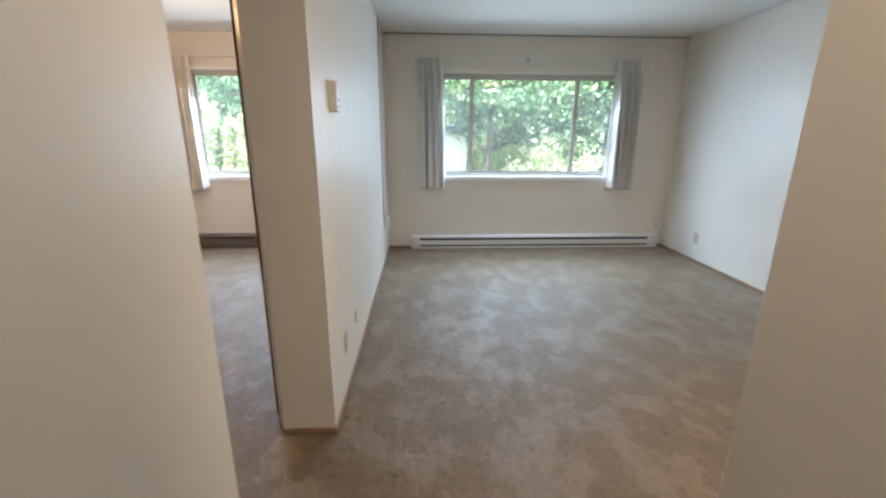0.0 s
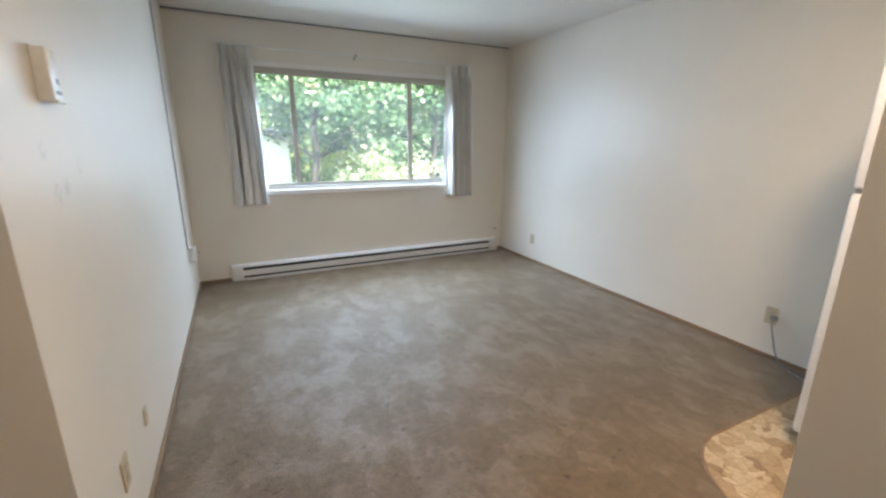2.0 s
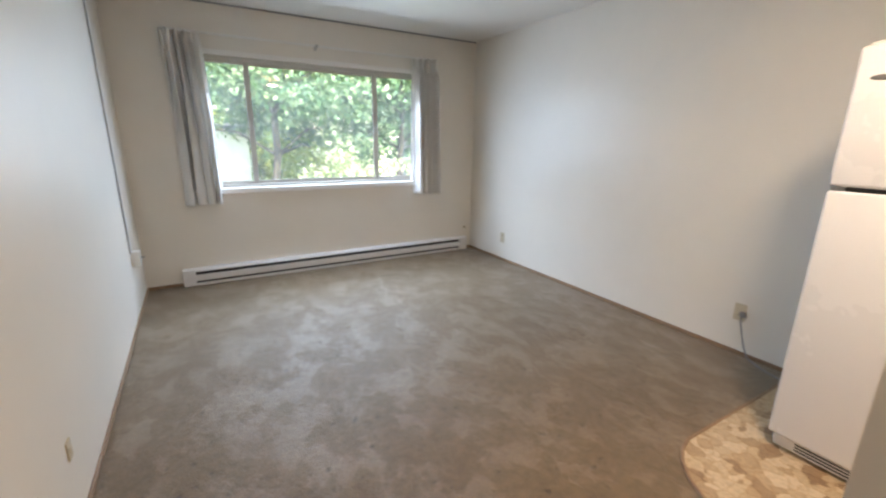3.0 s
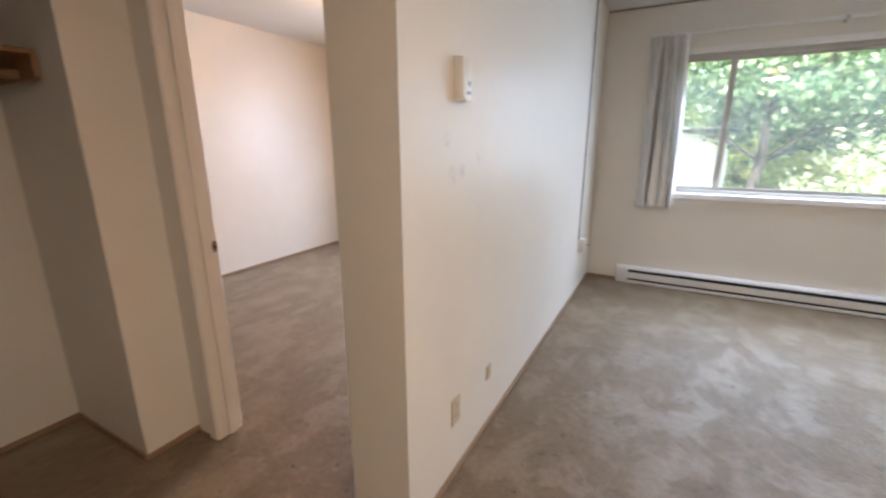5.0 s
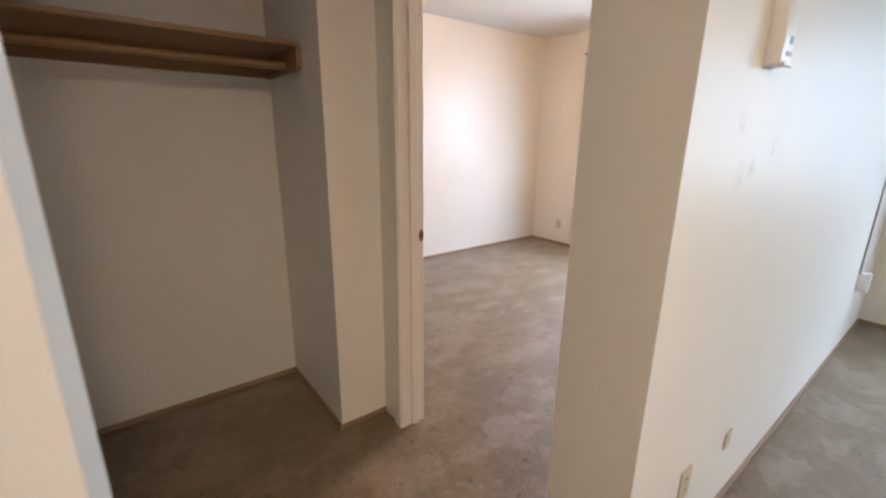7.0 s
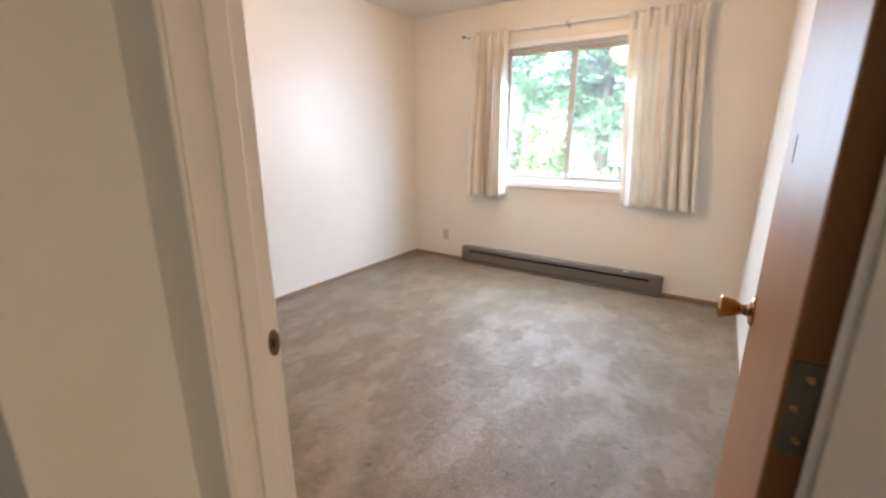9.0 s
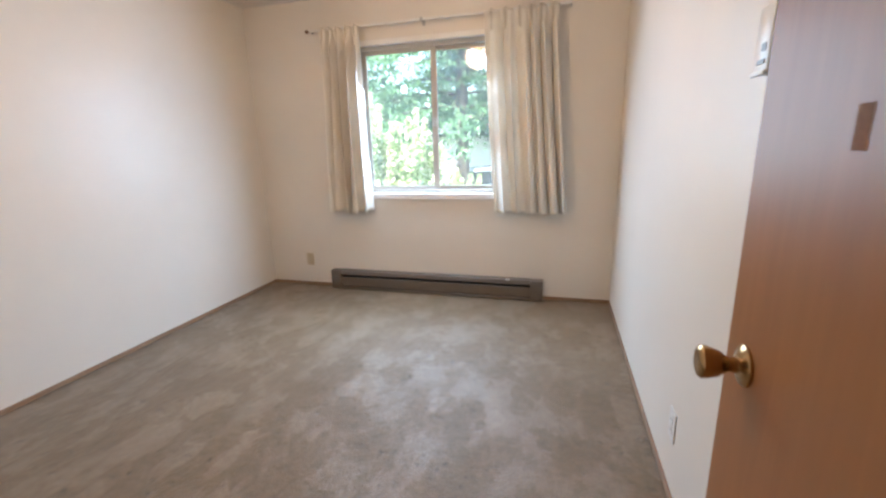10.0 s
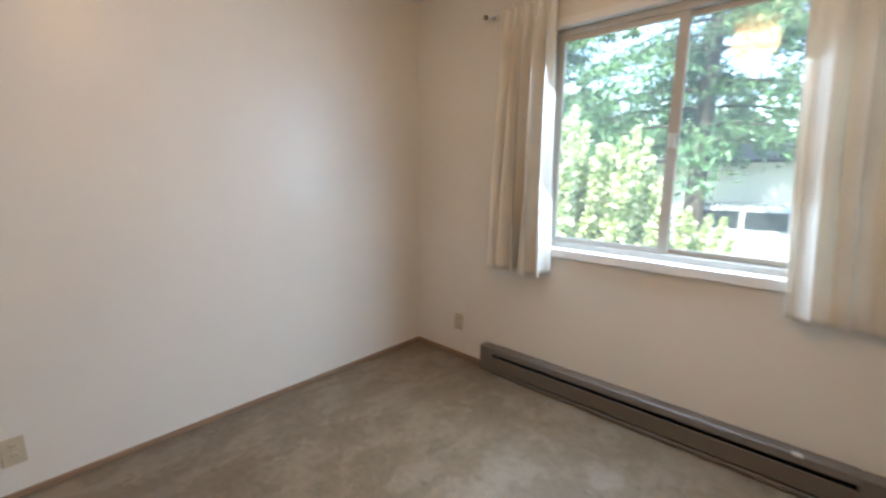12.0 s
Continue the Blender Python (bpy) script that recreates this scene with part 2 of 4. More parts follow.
GREYP = plain("grey_plastic", (0.25, 0.25, 0.26), 0.4)
FRIDGE = paint("fridge_enamel", (0.80, 0.79, 0.80), 0.28, 0.08, 260, 0.02)
CABW = wood("cabinet_wood", (0.58, 0.44, 0.29), (0.68, 0.54, 0.38), 0.4, "z")
LAMPG = glow("lamp_glass", (1.0, 0.50, 0.20), 0.45)
BARK = wood("bark", (0.025, 0.02, 0.016), (0.06, 0.048, 0.038), 0.9, "z", 0.5)
LEAF = leaf_material("broad_leaf", ((0.0, (0.055, 0.110, 0.055)), (0.5, (0.092, 0.160, 0.085)), (0.88, (0.155, 0.21, 0.115)), (1.0, (0.42, 0.47, 0.34))))
LEAFY = leaf_material("yellow_leaf", ((0.0, (0.14, 0.22, 0.06)), (1.0, (0.40, 0.42, 0.14))))
NEEDLE = leaf_material("needles", ((0.0, (0.055, 0.12, 0.065)), (1.0, (0.13, 0.23, 0.11))), 0.25)
PALE = leaf_material("pale_shrub_leaf", ((0.0, (0.22, 0.30, 0.14)), (0.5, (0.48, 0.52, 0.34)), (1.0, (0.78, 0.77, 0.64))))
SIDING = paint("white_siding", (0.82, 0.81, 0.79), 0.6, 0.1, 40)
GREYW = wood("grey_boards", (0.16, 0.16, 0.17), (0.27, 0.27, 0.28), 0.8, "z")
ROOF = plain("roof_shingle", (0.13, 0.13, 0.14), 0.9, 0, 0.4, 60)
CARP = plain("car_paint", (0.62, 0.64, 0.66), 0.2, 0.3, 0.02)
CARG = plain("car_glass", (0.03, 0.035, 0.04), 0.05)
RUBBER = plain("tyre_rubber", (0.02, 0.02, 0.02), 0.8)


def grass_material():
    m, n, l, p = material("lawn")
    a = noise_node(n, l, 0.6, 6, 0.65)
    b = noise_node(n, l, 14, 4)
    base = ramp(n, l, a.outputs[0], ((0.3, (0.05, 0.10, 0.025)), (0.55, (0.10, 0.15, 0.04)), (0.75, (0.20, 0.18, 0.09))))
    col = mix(n, l, 1.0, base.outputs[0], ramp(n, l, b.outputs[0], ((0.3, (0.7,) * 3), (0.7, (1.3,) * 3))).outputs[0], "MULTIPLY")
    l.new(col, p.inputs["Base Color"])
    p.inputs["Roughness"].default_value = 0.95
    bump(n, l, p, b.outputs[0], 0.6, 0.05)
    return m


GRASS = grass_material()


# ---------------------------------------------------------------- mesh helpers
def box(bm, lo, hi, bevel=0.0, seg=2):
    """An axis-aligned box from lo to hi, its edges rounded by bevel."""
    m = Matrix.LocRotScale([(a + b) / 2 for a, b in zip(lo, hi)], None, [b - a for a, b in zip(lo, hi)])
    made = bmesh.ops.create_cube(bm, size=1, matrix=m)
    if bevel:
        edges = list({e for v in made["verts"] for e in v.link_edges})
        bmesh.ops.bevel(bm, geom=edges, offset=bevel, segments=seg, affect="EDGES", profile=0.5)
    return bm


def rod(bm, a, b, r0, r1=None, sides=12):
    a, b = Vector(a), Vector(b)
    q = (b - a).to_track_quat("Z", "Y").to_matrix().to_4x4()
    bmesh.ops.create_cone(bm, cap_ends=True, segments=sides, radius1=r0, radius2=r0 if r1 is None else r1, depth=(b - a).length,
                          matrix=Matrix.Translation((a + b) / 2) @ q)
    return bm


def lathe(bm, origin, axis, profile, sides=20):
    """Turns (along, radius) pairs round an axis."""
    q = Vector(axis).to_track_quat("Z", "Y").to_matrix()
    o = Vector(origin)
    rings = []
    for h, r in profile:
        rings.append([bm.verts.new(o + q @ Vector((r * math.cos(k * 2 * math.pi / sides), r * math.sin(k * 2 * math.pi / sides), h))) for k in range(sides)])
    for u, v in zip(rings, rings[1:]):
        for k in range(sides):
            bm.faces.new((u[k], u[(k + 1) % sides], v[(k + 1) % sides], v[k]))
    bm.faces.new(rings[0][::-1])
    bm.faces.new(rings[-1])
    return bm


def tube(bm, pts, r, sides=8):
    """A bent tube through points."""
    pts = [Vector(p) for p in pts]
    rings = []
    for i, p in enumerate(pts):
        d = (pts[min(i + 1, len(pts) - 1)] - pts[max(i - 1, 0)]).normalized()
        q = d.to_track_quat("Z", "Y").to_matrix()
        rings.append([bm.verts.new(p + q @ Vector((r * math.cos(k * 2 * math.pi / sides), r * math.sin(k * 2 * math.pi / sides), 0))) for k in range(sides)])
    for u, v in zip(rings, rings[1:]):
        for k in range(sides):
            bm.faces.new((u[k], u[(k + 1) % sides], v[(k + 1) % sides], v[k]))
    bm.faces.new(rings[0][::-1])
    bm.faces.new(rings[-1])
    return bm


def mesh_object(name, bm, mat, smooth=False):
    bmesh.ops.recalc_face_normals(bm, faces=bm.faces)
    me = bpy.data.meshes.new(name)
    bm.to_mesh(me)
    bm.free()
    me.materials.append(mat)
    if smooth:
        me.shade_smooth()
        me.set_sharp_from_angle(angle=radians(40))
    return new(name, me)


def part(name, bm, mat, parent, label="", smooth=False):
    ob = mesh_object(name, bm, mat, smooth)
    ob.parent = parent
    if label:
        ob["label"] = label
    return ob


def thing(name, label, category, group=""):
    """An Empty that carries its parts."""
    ob = new(name)
    ob.empty_display_size = 0.05
    return tagged(ob, label, category, group)


def setting(name, bm, mat, label, category, smooth=False):
    return tagged(mesh_object(name, bm, mat, smooth), label, category, "", "structure")


def boxes(*pairs):
    bm = bmesh.new()
    for lo, hi in pairs:
        box(bm, lo, hi)
    return bm


# ---------------------------------------------------------------- the plan
H = 2.418
LX0, LX1, LY1 = -0.474, 2.964, 5.40
BX0, BX1, BY0, BY1 = -3.675, -0.618, 2.213, 5.505
OUT = 5.64
DW0, DW1 = 2.092, 2.213
JL, JR = -1.505, -0.765
DOOR_H = 2.04
LW = (-0.03, 2.30, 0.872, 2.02)
BW = (-2.68, -1.36, 0.865, 2.04)

# ---------------------------------------------------------------- structure
bm = boxes(((-4.2, -1.4, -0.2), (3.4, 5.60, 0.0)))
setting("floor", bm, CARPET, "worn tan-brown wall-to-wall carpet with brushed pile", "carpet")

bm = bmesh.new()
outline = [(1.49, -1.2), (1.49, 1.48), (1.545, 1.612), (1.622, 1.765), (1.705, 1.85), (1.78, 1.893), (1.86, 1.915), (2.964, 1.920), (2.964, -1.2)]
low = [bm.verts.new((x, y, 0.0)) for x, y in outline]
top = [bm.verts.new((x, y, 0.006)) for x, y in outline]
bm.faces.new(top)
for i in range(len(outline)):
    j = (i + 1) % len(outline)
    bm.faces.new((low[i], low[j], top[j], top[i]))
setting("floor_kitchen", bm, LINO, "beige pebble-patterned vinyl kitchen floor", "vinyl floor")
bm = bmesh.new()
tube(bm, [(x, y, 0.004) for x, y in outline[1:8]], 0.009, 6)
setting("trim_carpet_edge", bm, BASE, "thin tan edging strip between carpet and vinyl", "trim", True)

setting("ceiling", boxes(((-4.2, -1.4, H), (3.4, OUT, H + 0.12))), CEIL, "white finely textured ceiling", "ceiling")


def wall_with_window(name, x0, x1, y0, y1, w, label):
    a, b, c, d = w
    bm = bmesh.new()
    ring = [[[bm.verts.new((x, y, z)) for x, z in ((u0, w0), (u1, w0), (u1, w1), (u0, w1))] for u0, u1, w0, w1 in ((x0, x1, 0, H), w)] for y in (y0, y1)]
    for k in range(4):
        j = (k + 1) % 4
        for out, inn in ring:
            bm.faces.new((out[k], out[j], inn[j], inn[k]))
        for q in (0, 1):
            bm.faces.new((ring[0][q][k], ring[0][q][j], ring[1][q][j], ring[1][q][k]))
    return setting(name, bm, WALL, label, "wall")


wall_with_window("wall_north_living", LX0, LX1, LY1, OUT, LW, "off-white painted wall round the wide living room window")
wall_with_window("wall_north_bedroom", BX0, BX1, BY1, OUT, BW, "cream painted wall round the bedroom window")
bm = boxes(((BX1, DW1, 0), (LX0, OUT, H)), ((-0.712, DW0, 0), (LX0, DW1, H)))
# its end slants back to the door jamb
slant = [(-0.712, DW0), (-0.712, DW1), (JR + 0.022, DW1), (JR + 0.022, 2.186), (JR + 0.004, 2.180)]
low = [bm.verts.new((x, y, 0.0)) for x, y in slant]
top = [bm.verts.new((x, y, H)) for x, y in slant]
bm.faces.new(low)
bm.faces.new(top[::-1])
for i in range(len(slant)):
    j = (i + 1) % len(slant)
    bm.faces.new((low[j], low[i], top[i], top[j]))
setting("wall_partition", bm, PARTITION,
        "off-white satin partition wall with faint smudges", "wall")
setting("wall_east", boxes(((LX1, -1.4, 0), (3.10, OUT, H))), WALL, "off-white painted long living room wall", "wall")
setting("wall_west", boxes(((-3.8, DW1, 0), (BX0, OUT, H))), WALL, "cream satin painted bedroom wall", "wall")
setting("wall_door", boxes(((-3.8, DW0, 0), (JL - 0.022, DW1, H)), ((JL - 0.022, DW0, DOOR_H + 0.02), (JR + 0.022, DW1, H))), WALL,
        "cream painted wall round the bedroom doorway", "wall")
setting("wall_closet_side", boxes(((-2.42, 1.866, 0), (-1.665, DW0, H))), WALL, "cream painted side wall of the closet", "wall")
setting("wall_closet_back", boxes(((-2.42, -0.1, 0), (-2.28, 1.866, H))), WALL, "cream painted back wall of the closet", "wall")
setting("wall_closet_end", boxes(((-2.28, -0.1, 0), (-1.665, 0.45, H))), WALL, "cream painted far end of the closet", "wall")
setting("wall_passage_end", boxes(((-1.665, -0.1, 0), (-0.590, 0.0, H))), WALL, "cream painted end of the passage", "wall")
setting("wall_entry_west", boxes(((-0.590, -1.4, 0), (-0.473, 1.172, H))), WALL, "cream painted entry wall", "wall")
setting("wall_entry_east", boxes(((0.652, -1.4, 0), (0.767, 1.180, H))), WALL, "cream painted entry wall beside the kitchen", "wall")
setting("wall_south", boxes(((-0.473, -1.4, 0), (0.652, -1.3, H)), ((0.767, -1.4, 0), (LX1, -1.3, H))), WALL, "cream painted wall behind the entry", "wall")


# the shadow line under the ceiling, drawn as a thin grey strip
setting("ceiling_shadow_line", boxes(((LX0 + 0.002, LY1 - 0.010, H - 0.013), (LX1 - 0.002, LY1, H - 0.001))), GREYP, "thin grey strip standing for the shadow line along the ceiling", "trim")


# baseboards: low brown strips
def baseboard(*runs):
    bm = bmesh.new()
    for lo, hi in runs:
        box(bm, lo, hi, 0.003, 1)
    return bm


bh, bt = 0.028, 0.011
setting("baseboard_living", baseboard(
    ((LX0, DW0, 0), (LX0 + bt, LY1, bh)), ((LX1 - bt, 1.932, 0), (LX1, LY1, bh)),
    ((LX0 + bt, LY1 - bt, 0), (-0.20, LY1, bh)), ((2.88, LY1 - bt, 0), (LX1 - bt, LY1, bh)),
    ((-0.712, DW0 - bt, 0), (LX0 + bt, DW0, bh))), BASE, "thin brown wooden baseboard", "baseboard")
setting("baseboard_bedroom", baseboard(
    ((BX0, BY0, 0), (BX0 + bt, BY1, bh)), ((BX1 - bt, BY0, 0), (BX1, BY1, bh)),
    ((BX0 + bt, BY1 - bt, 0), (-3.02, BY1, bh)), ((-1.13, BY1 - bt, 0), (BX1 - bt, BY1, bh))), BASE, "thin brown wooden baseboard", "baseboard")
setting("baseboard_closet", baseboard(
    ((-2.28, 0.45, 0), (-2.28 + bt, 1.866, bh)), ((-2.28 + bt, 1.866 - bt, 0), (-1.665, 1.866, bh)),
    ((-1.665, 1.866 - bt, 0), (-1.665 + bt, DW0, bh))), BASE, "thin brown wooden baseboard in the closet", "baseboard")


# the bedroom doorway: jambs, stops and narrow casing
door_frame = tagged(thing("door_frame", "white painted bedroom door frame with a narrow casing", "door frame"), kind="structure")
for nm, lo, hi in (("jamb", (JL - 0.022, DW0 - 0.006, 0), (JL, 2.205, DOOR_H)), ("jamb", (JR, 2.187, 0), (JR + 0.022, 2.208, DOOR_H)),
                   ("head", (JL - 0.022, DW0 - 0.006, DOOR_H), (JR + 0.022, DW1 + 0.006, DOOR_H + 0.02))):
    part(nm, box(bmesh.new(), lo, hi, 0.002, 1), TRIM, door_frame)
for lo, hi in (((JL, 2.135, 0), (JL + 0.011, 2.172, DOOR_H)), ((JL + 0.011, 2.135, DOOR_H - 0.011), (JR, 2.172, DOOR_H))):
    part("stop", box(bmesh.new(), lo, hi, 0.002, 1), TRIM, door_frame)
for x0, x1, sides in ((JL - 0.058, JL - 0.004, ((DW0 - 0.013, DW0),)), (JL - 0.085, JL - 0.030, ((DW1, DW1 + 0.013),)), (JR + 0.030, JR + 0.084, ((DW1, DW1 + 0.013),))):
    for y0, y1 in sides:
        bm = box(bmesh.new(), (x0, y0, 0), (x1, y1, DOOR_H + 0.058), 0.004, 2)
        part("casing", bm, TRIM, door_frame)
for y0, y1 in ((DW0 - 0.013, DW0), (DW1, DW1 + 0.013)):
    part("casing", box(bmesh.new(), (JL - 0.004, y0, DOOR_H + 0.004), (JR + 0.003, y1, DOOR_H + 0.058), 0.004, 2), TRIM, door_frame)
bm = lathe(bmesh.new(), (0, 0, 0), (1, 0, 0), [(0, 0.0125), (0.0025, 0.0125), (0.0032, 0.0115), (0.0033, 0.0003)], 20)
bmesh.ops.transform(bm, matrix=Matrix.Translation((JL - 0.001, 2.193, 0.894)) @ Matrix.Diagonal((1, 0.92, 2.1, 1)), verts=bm.verts)
strike = part("strike_plate", bm, BRONZE, door_frame, "worn bronze strike plate")
part("latch_hole", box(bmesh.new(), (JL + 0.0022, 2.185, 0.886), (JL + 0.0032, 2.194, 0.903)), DARK, strike)


# ---------------------------------------------------------------- windows
def window(name, w, y_in, rails, label):
    """A sliding window: outer frame, fixed and sliding sashes, panes and a wooden sill. rails: where the uprights stand."""
    a, b, c, d = w
    win = tagged(thing(name, label, "window"), kind="structure")
    y0, y1 = y_in + 0.05, y_in + 0.12
    t = 0.035
    fr = bmesh.new()
    box(fr, (a, y0, c), (a + t, y1, d), 0.004, 1)
    box(fr, (b - t, y0, c), (b, y1, d), 0.004, 1)
    box(fr, (a + t, y0, c), (b - t, y1, c + t), 0.004, 1)
    box(fr, (a + t, y0, d - t), (b - t, y1, d), 0.004, 1)
    part("window_frame", fr, FRAME, win)
    edges = [a + t, *rails, b - t]
    for i, (u, v) in enumerate(zip(edges, edges[1:])):
        slide = (i % 2 == 0)
        ys = y0 + (0.012 if slide else 0.038)
        s = 0.048 if slide else 0.03
        u2, v2 = (u - (0.02 if i else 0), v + (0.02 if i < len(rails) else 0))
        sash = bmesh.new()
        z0, z1 = c + t, d - t
        box(sash, (u2, ys, z0), (u2 + s, ys + 0.022, z1), 0.003, 1)
        box(sash, (v2 - s, ys, z0), (v2, ys + 0.022, z1), 0.003, 1)
        box(sash, (u2 + s, ys, z0), (v2 - s, ys + 0.022, z0 + 0.026), 0.003, 1)
        box(sash, (u2 + s, ys, z1 - 0.026), (v2 - s, ys + 0.022, z1), 0.003, 1)
        so = part("sash", sash, FRAME, win)
        pane = part("pane", box(bmesh.new(), (u2 + s - 0.004, ys + 0.009, z0 + 0.022), (v2 - s + 0.004, ys + 0.013, z1 - 0.022)), GLASS, so, "clear glass pane")
        pane.visible_shadow = False
        if slide and rails:
            lx = v2 - s if i == 0 else u2
            part("latch", box(bmesh.new(), (lx + 0.008, ys - 0.014, (c + d) / 2 - 0.05), (lx + s - 0.008, ys, (c + d) / 2 + 0.02), 0.003, 1), FRAME, so)
    sill = box(bmesh.new(), (a - 0.03, y_in - 0.022, c - 0.045), (b + 0.03, y_in + 0.0, c + 0.002), 0.004, 2)
    part("window_sill", sill, SILL, win, "white painted sill")
    part("stool", box(bmesh.new(), (a + 0.001, y_in, c - 0.002), (b - 0.001, y0, c + 0.004), 0.001, 1), SILL, win, "white painted inner sill board")
    part("head_trim", box(bmesh.new(), (a - 0.02, y_in - 0.014, d - 0.004), (b + 0.02, y_in + 0.0, d + 0.036), 0.003, 1), SILL, win, "white painted head trim")
    return win


window("window_1", LW, LY1, (0.520, 1.738), "wide three-part aluminium sliding window with a white sill")
window("window_2", BW, BY1, (-2.02,), "two-part aluminium sliding window with a white sill")


# ---------------------------------------------------------------- curtains
def curtain(name, top, bot, zt, zb, y, pleats, mat, seed, label, group, fold=(0.6, 1.2), calm=False):
    """A hanging pleated panel: pinched in clusters at the head, uneven folds that open toward the hem."""
    rnd = random.Random(seed)
    n = pleats + 2
    am = [rnd.uniform(*fold) for _ in range(n)]
    if calm:
        am.sort()
    ph = [rnd.uniform(-0.9, 0.9) for _ in range(n)]
    # folds of uneven width: where each begins along the head
    wd = [rnd.uniform(0.65, 1.4) for _ in range(pleats)]
    edge = [sum(wd[:i]) / sum(wd) for i in range(pleats + 1)]
    cols, rws = pleats * 16, 54
    bm = bmesh.new()
    grid = []
    for j in range(rws + 1):
        v = j / rws
        row = []
        for i in range(cols + 1):
            k = i / 16
            a, fr = min(int(k), pleats - 1), k - min(int(k), pleats - 1)
            u = edge[a] + (edge[a + 1] - edge[a]) * fr
            amp = am[a] * (1 - fr) + am[a + 1] * fr
            sh = ph[a] * (1 - fr) + ph[a + 1] * fr
            pinch = min(1, max(0, (v - 0.03) / 0.12))
            pinch = pinch * pinch * (3 - 2 * pinch)
            depth = (0.010 + 0.026 * pinch + 0.006 * v) * amp
            w = math.sin(2 * math.pi * (k + 0.3 * sh * v))
            w = math.copysign(abs(w) ** 0.65, w) + 0.28 * math.sin(2 * math.pi * (2 * k + sh) + 2.2 * v) * pinch
            # three tight gathers sewn together at each pleat, spreading to points above
            near = math.exp(-((fr - 0.5) / 0.17) ** 2)
            tuck = 0.013 * (1 - pinch) * near * math.cos(2 * math.pi * (fr - 0.5) * 7)
            sway = 0.010 * math.sin(3.1 * v + seed) * v
            x = (top[0] + (top[1] - top[0]) * u) * (1 - v) + (bot[0] + (bot[1] - bot[0]) * u) * v
            x += 0.013 * math.sin(2 * math.pi * k * 2 + sh) * (0.3 + v) * amp * pinch + sway
            x += 0.010 * math.sin(math.pi * 2 * (fr - 0.5)) * (1 - pinch) * (0.3 - v * 8)
            z = zt + (zb - zt) * v + 0.006 * math.sin(2 * math.pi * k + 1.3) * v + 0.004 * math.sin(7 * u) * v
            z += (0.016 * near - 0.006) * max(0, 1 - v * 12)
            row.append(bm.verts.new((x, y + depth * w - tuck - 0.010 * near * (1 - pinch), z)))
        grid.append(row)
    for j in range(rws):
        for i in range(cols):
            bm.faces.new((grid[j][i], grid[j][i + 1], grid[j + 1][i + 1], grid[j + 1][i]))
    cur = thing(name, label, "curtain", group)
    cloth = part("cloth", bm, mat, cur, "", True)
    sol = cloth.modifiers.new("thickness", "SOLIDIFY")
    sol.thickness, sol.offset = 0.0018, 0
    # hooks behind the pleats
    for a in range(pleats):
        u = (edge[a] + edge[a + 1]) / 2
        x = top[0] + (top[1] - top[0]) * u
        hk = bmesh.new()
        tube(hk, [(x, y + 0.004, zt - 0.05), (x, y - 0.002, zt - 0.01), (x, y + 0.006, zt + 0.012), (x, y + 0.016, zt + 0.006)], 0.0016, 5)
        part("hook", hk, STEEL, cur)
    return cur


def curtain_rod(x0, x1, z, y, wall_y, supports, label):
    """A flat traverse rod on brackets, returning to the wall at its ends."""
    r = thing("curtain_rod", label, "curtain rod")
    part("rail", box(bmesh.new(), (x0, y - 0.006, z - 0.009), (x1, y + 0.006, z + 0.009), 0.003, 2), PLAST, r)
    for x in (x0, x1):
        part("return", box(bmesh.new(), (x - 0.004, y - 0.006, z - 0.009), (x + 0.004, wall_y, z + 0.009), 0.002, 1), PLAST, r)
    for x in supports:
        b = bmesh.new()
        box(b, (x - 0.010, y, z - 0.006), (x + 0.010, wall_y, z + 0.004), 0.001, 1)
        box(b, (x - 0.012, wall_y - 0.004, z - 0.03), (x + 0.012, wall_y, z + 0.02), 0.001, 1)
        box(b, (x - 0.012, y - 0.009, z - 0.014), (x + 0.012, y - 0.006, z + 0.014), 0.001, 1)
        part("bracket", b, STEEL, r)
    return r


curtain("curtain", (-0.11, 0.175), (-0.088, 0.21), 2.165, 0.752, 5.345, 4, CURT, 1, "off-white pleated curtain drawn aside at the living room window", "living room curtains", (1.3, 2.1))
curtain("curtain", (2.125, 2.43), (2.15, 2.465), 2.165, 0.737, 5.345, 4, CURT, 2, "off-white pleated curtain drawn aside at the living room window", "living room curtains", (1.3, 2.1))
curtain_rod(-0.10, 2.43, 2.165, 5.345, LY1, (1.13,), "thin white curtain rod over the living room window")
curtain("curtain", (-2.935, -2.585), (-2.965, -2.575), 2.18, 0.72, 5.435, 5, CURT2, 3, "cream pleated curtain drawn aside at the bedroom window", "bedroom curtains", (1.2, 2.0))
curtain("curtain", (-1.60, -1.075), (-1.535, -0.975), 2.18, 0.722, 5.435, 6, CURT2, 4, "cream pleated curtain half across the bedroom window", "bedroom curtains", (0.5, 1.9), True)
curtain_rod(-3.02, -1.0, 2.17, 5.445, BY1, (-2.07,), "thin white curtain rod over the bedroom window")
fin = thing("rod_finial", "small bronze knob at the curtain rod's end", "finial")
part("knob", lathe(bmesh.new(), (-3.024, 5.445, 2.17), (-1, 0, 0), [(0, 0.006), (0.008, 0.008), (0.016, 0.014), (0.028, 0.013), (0.034, 0.005)], 12), BRONZE, fin, "", True)


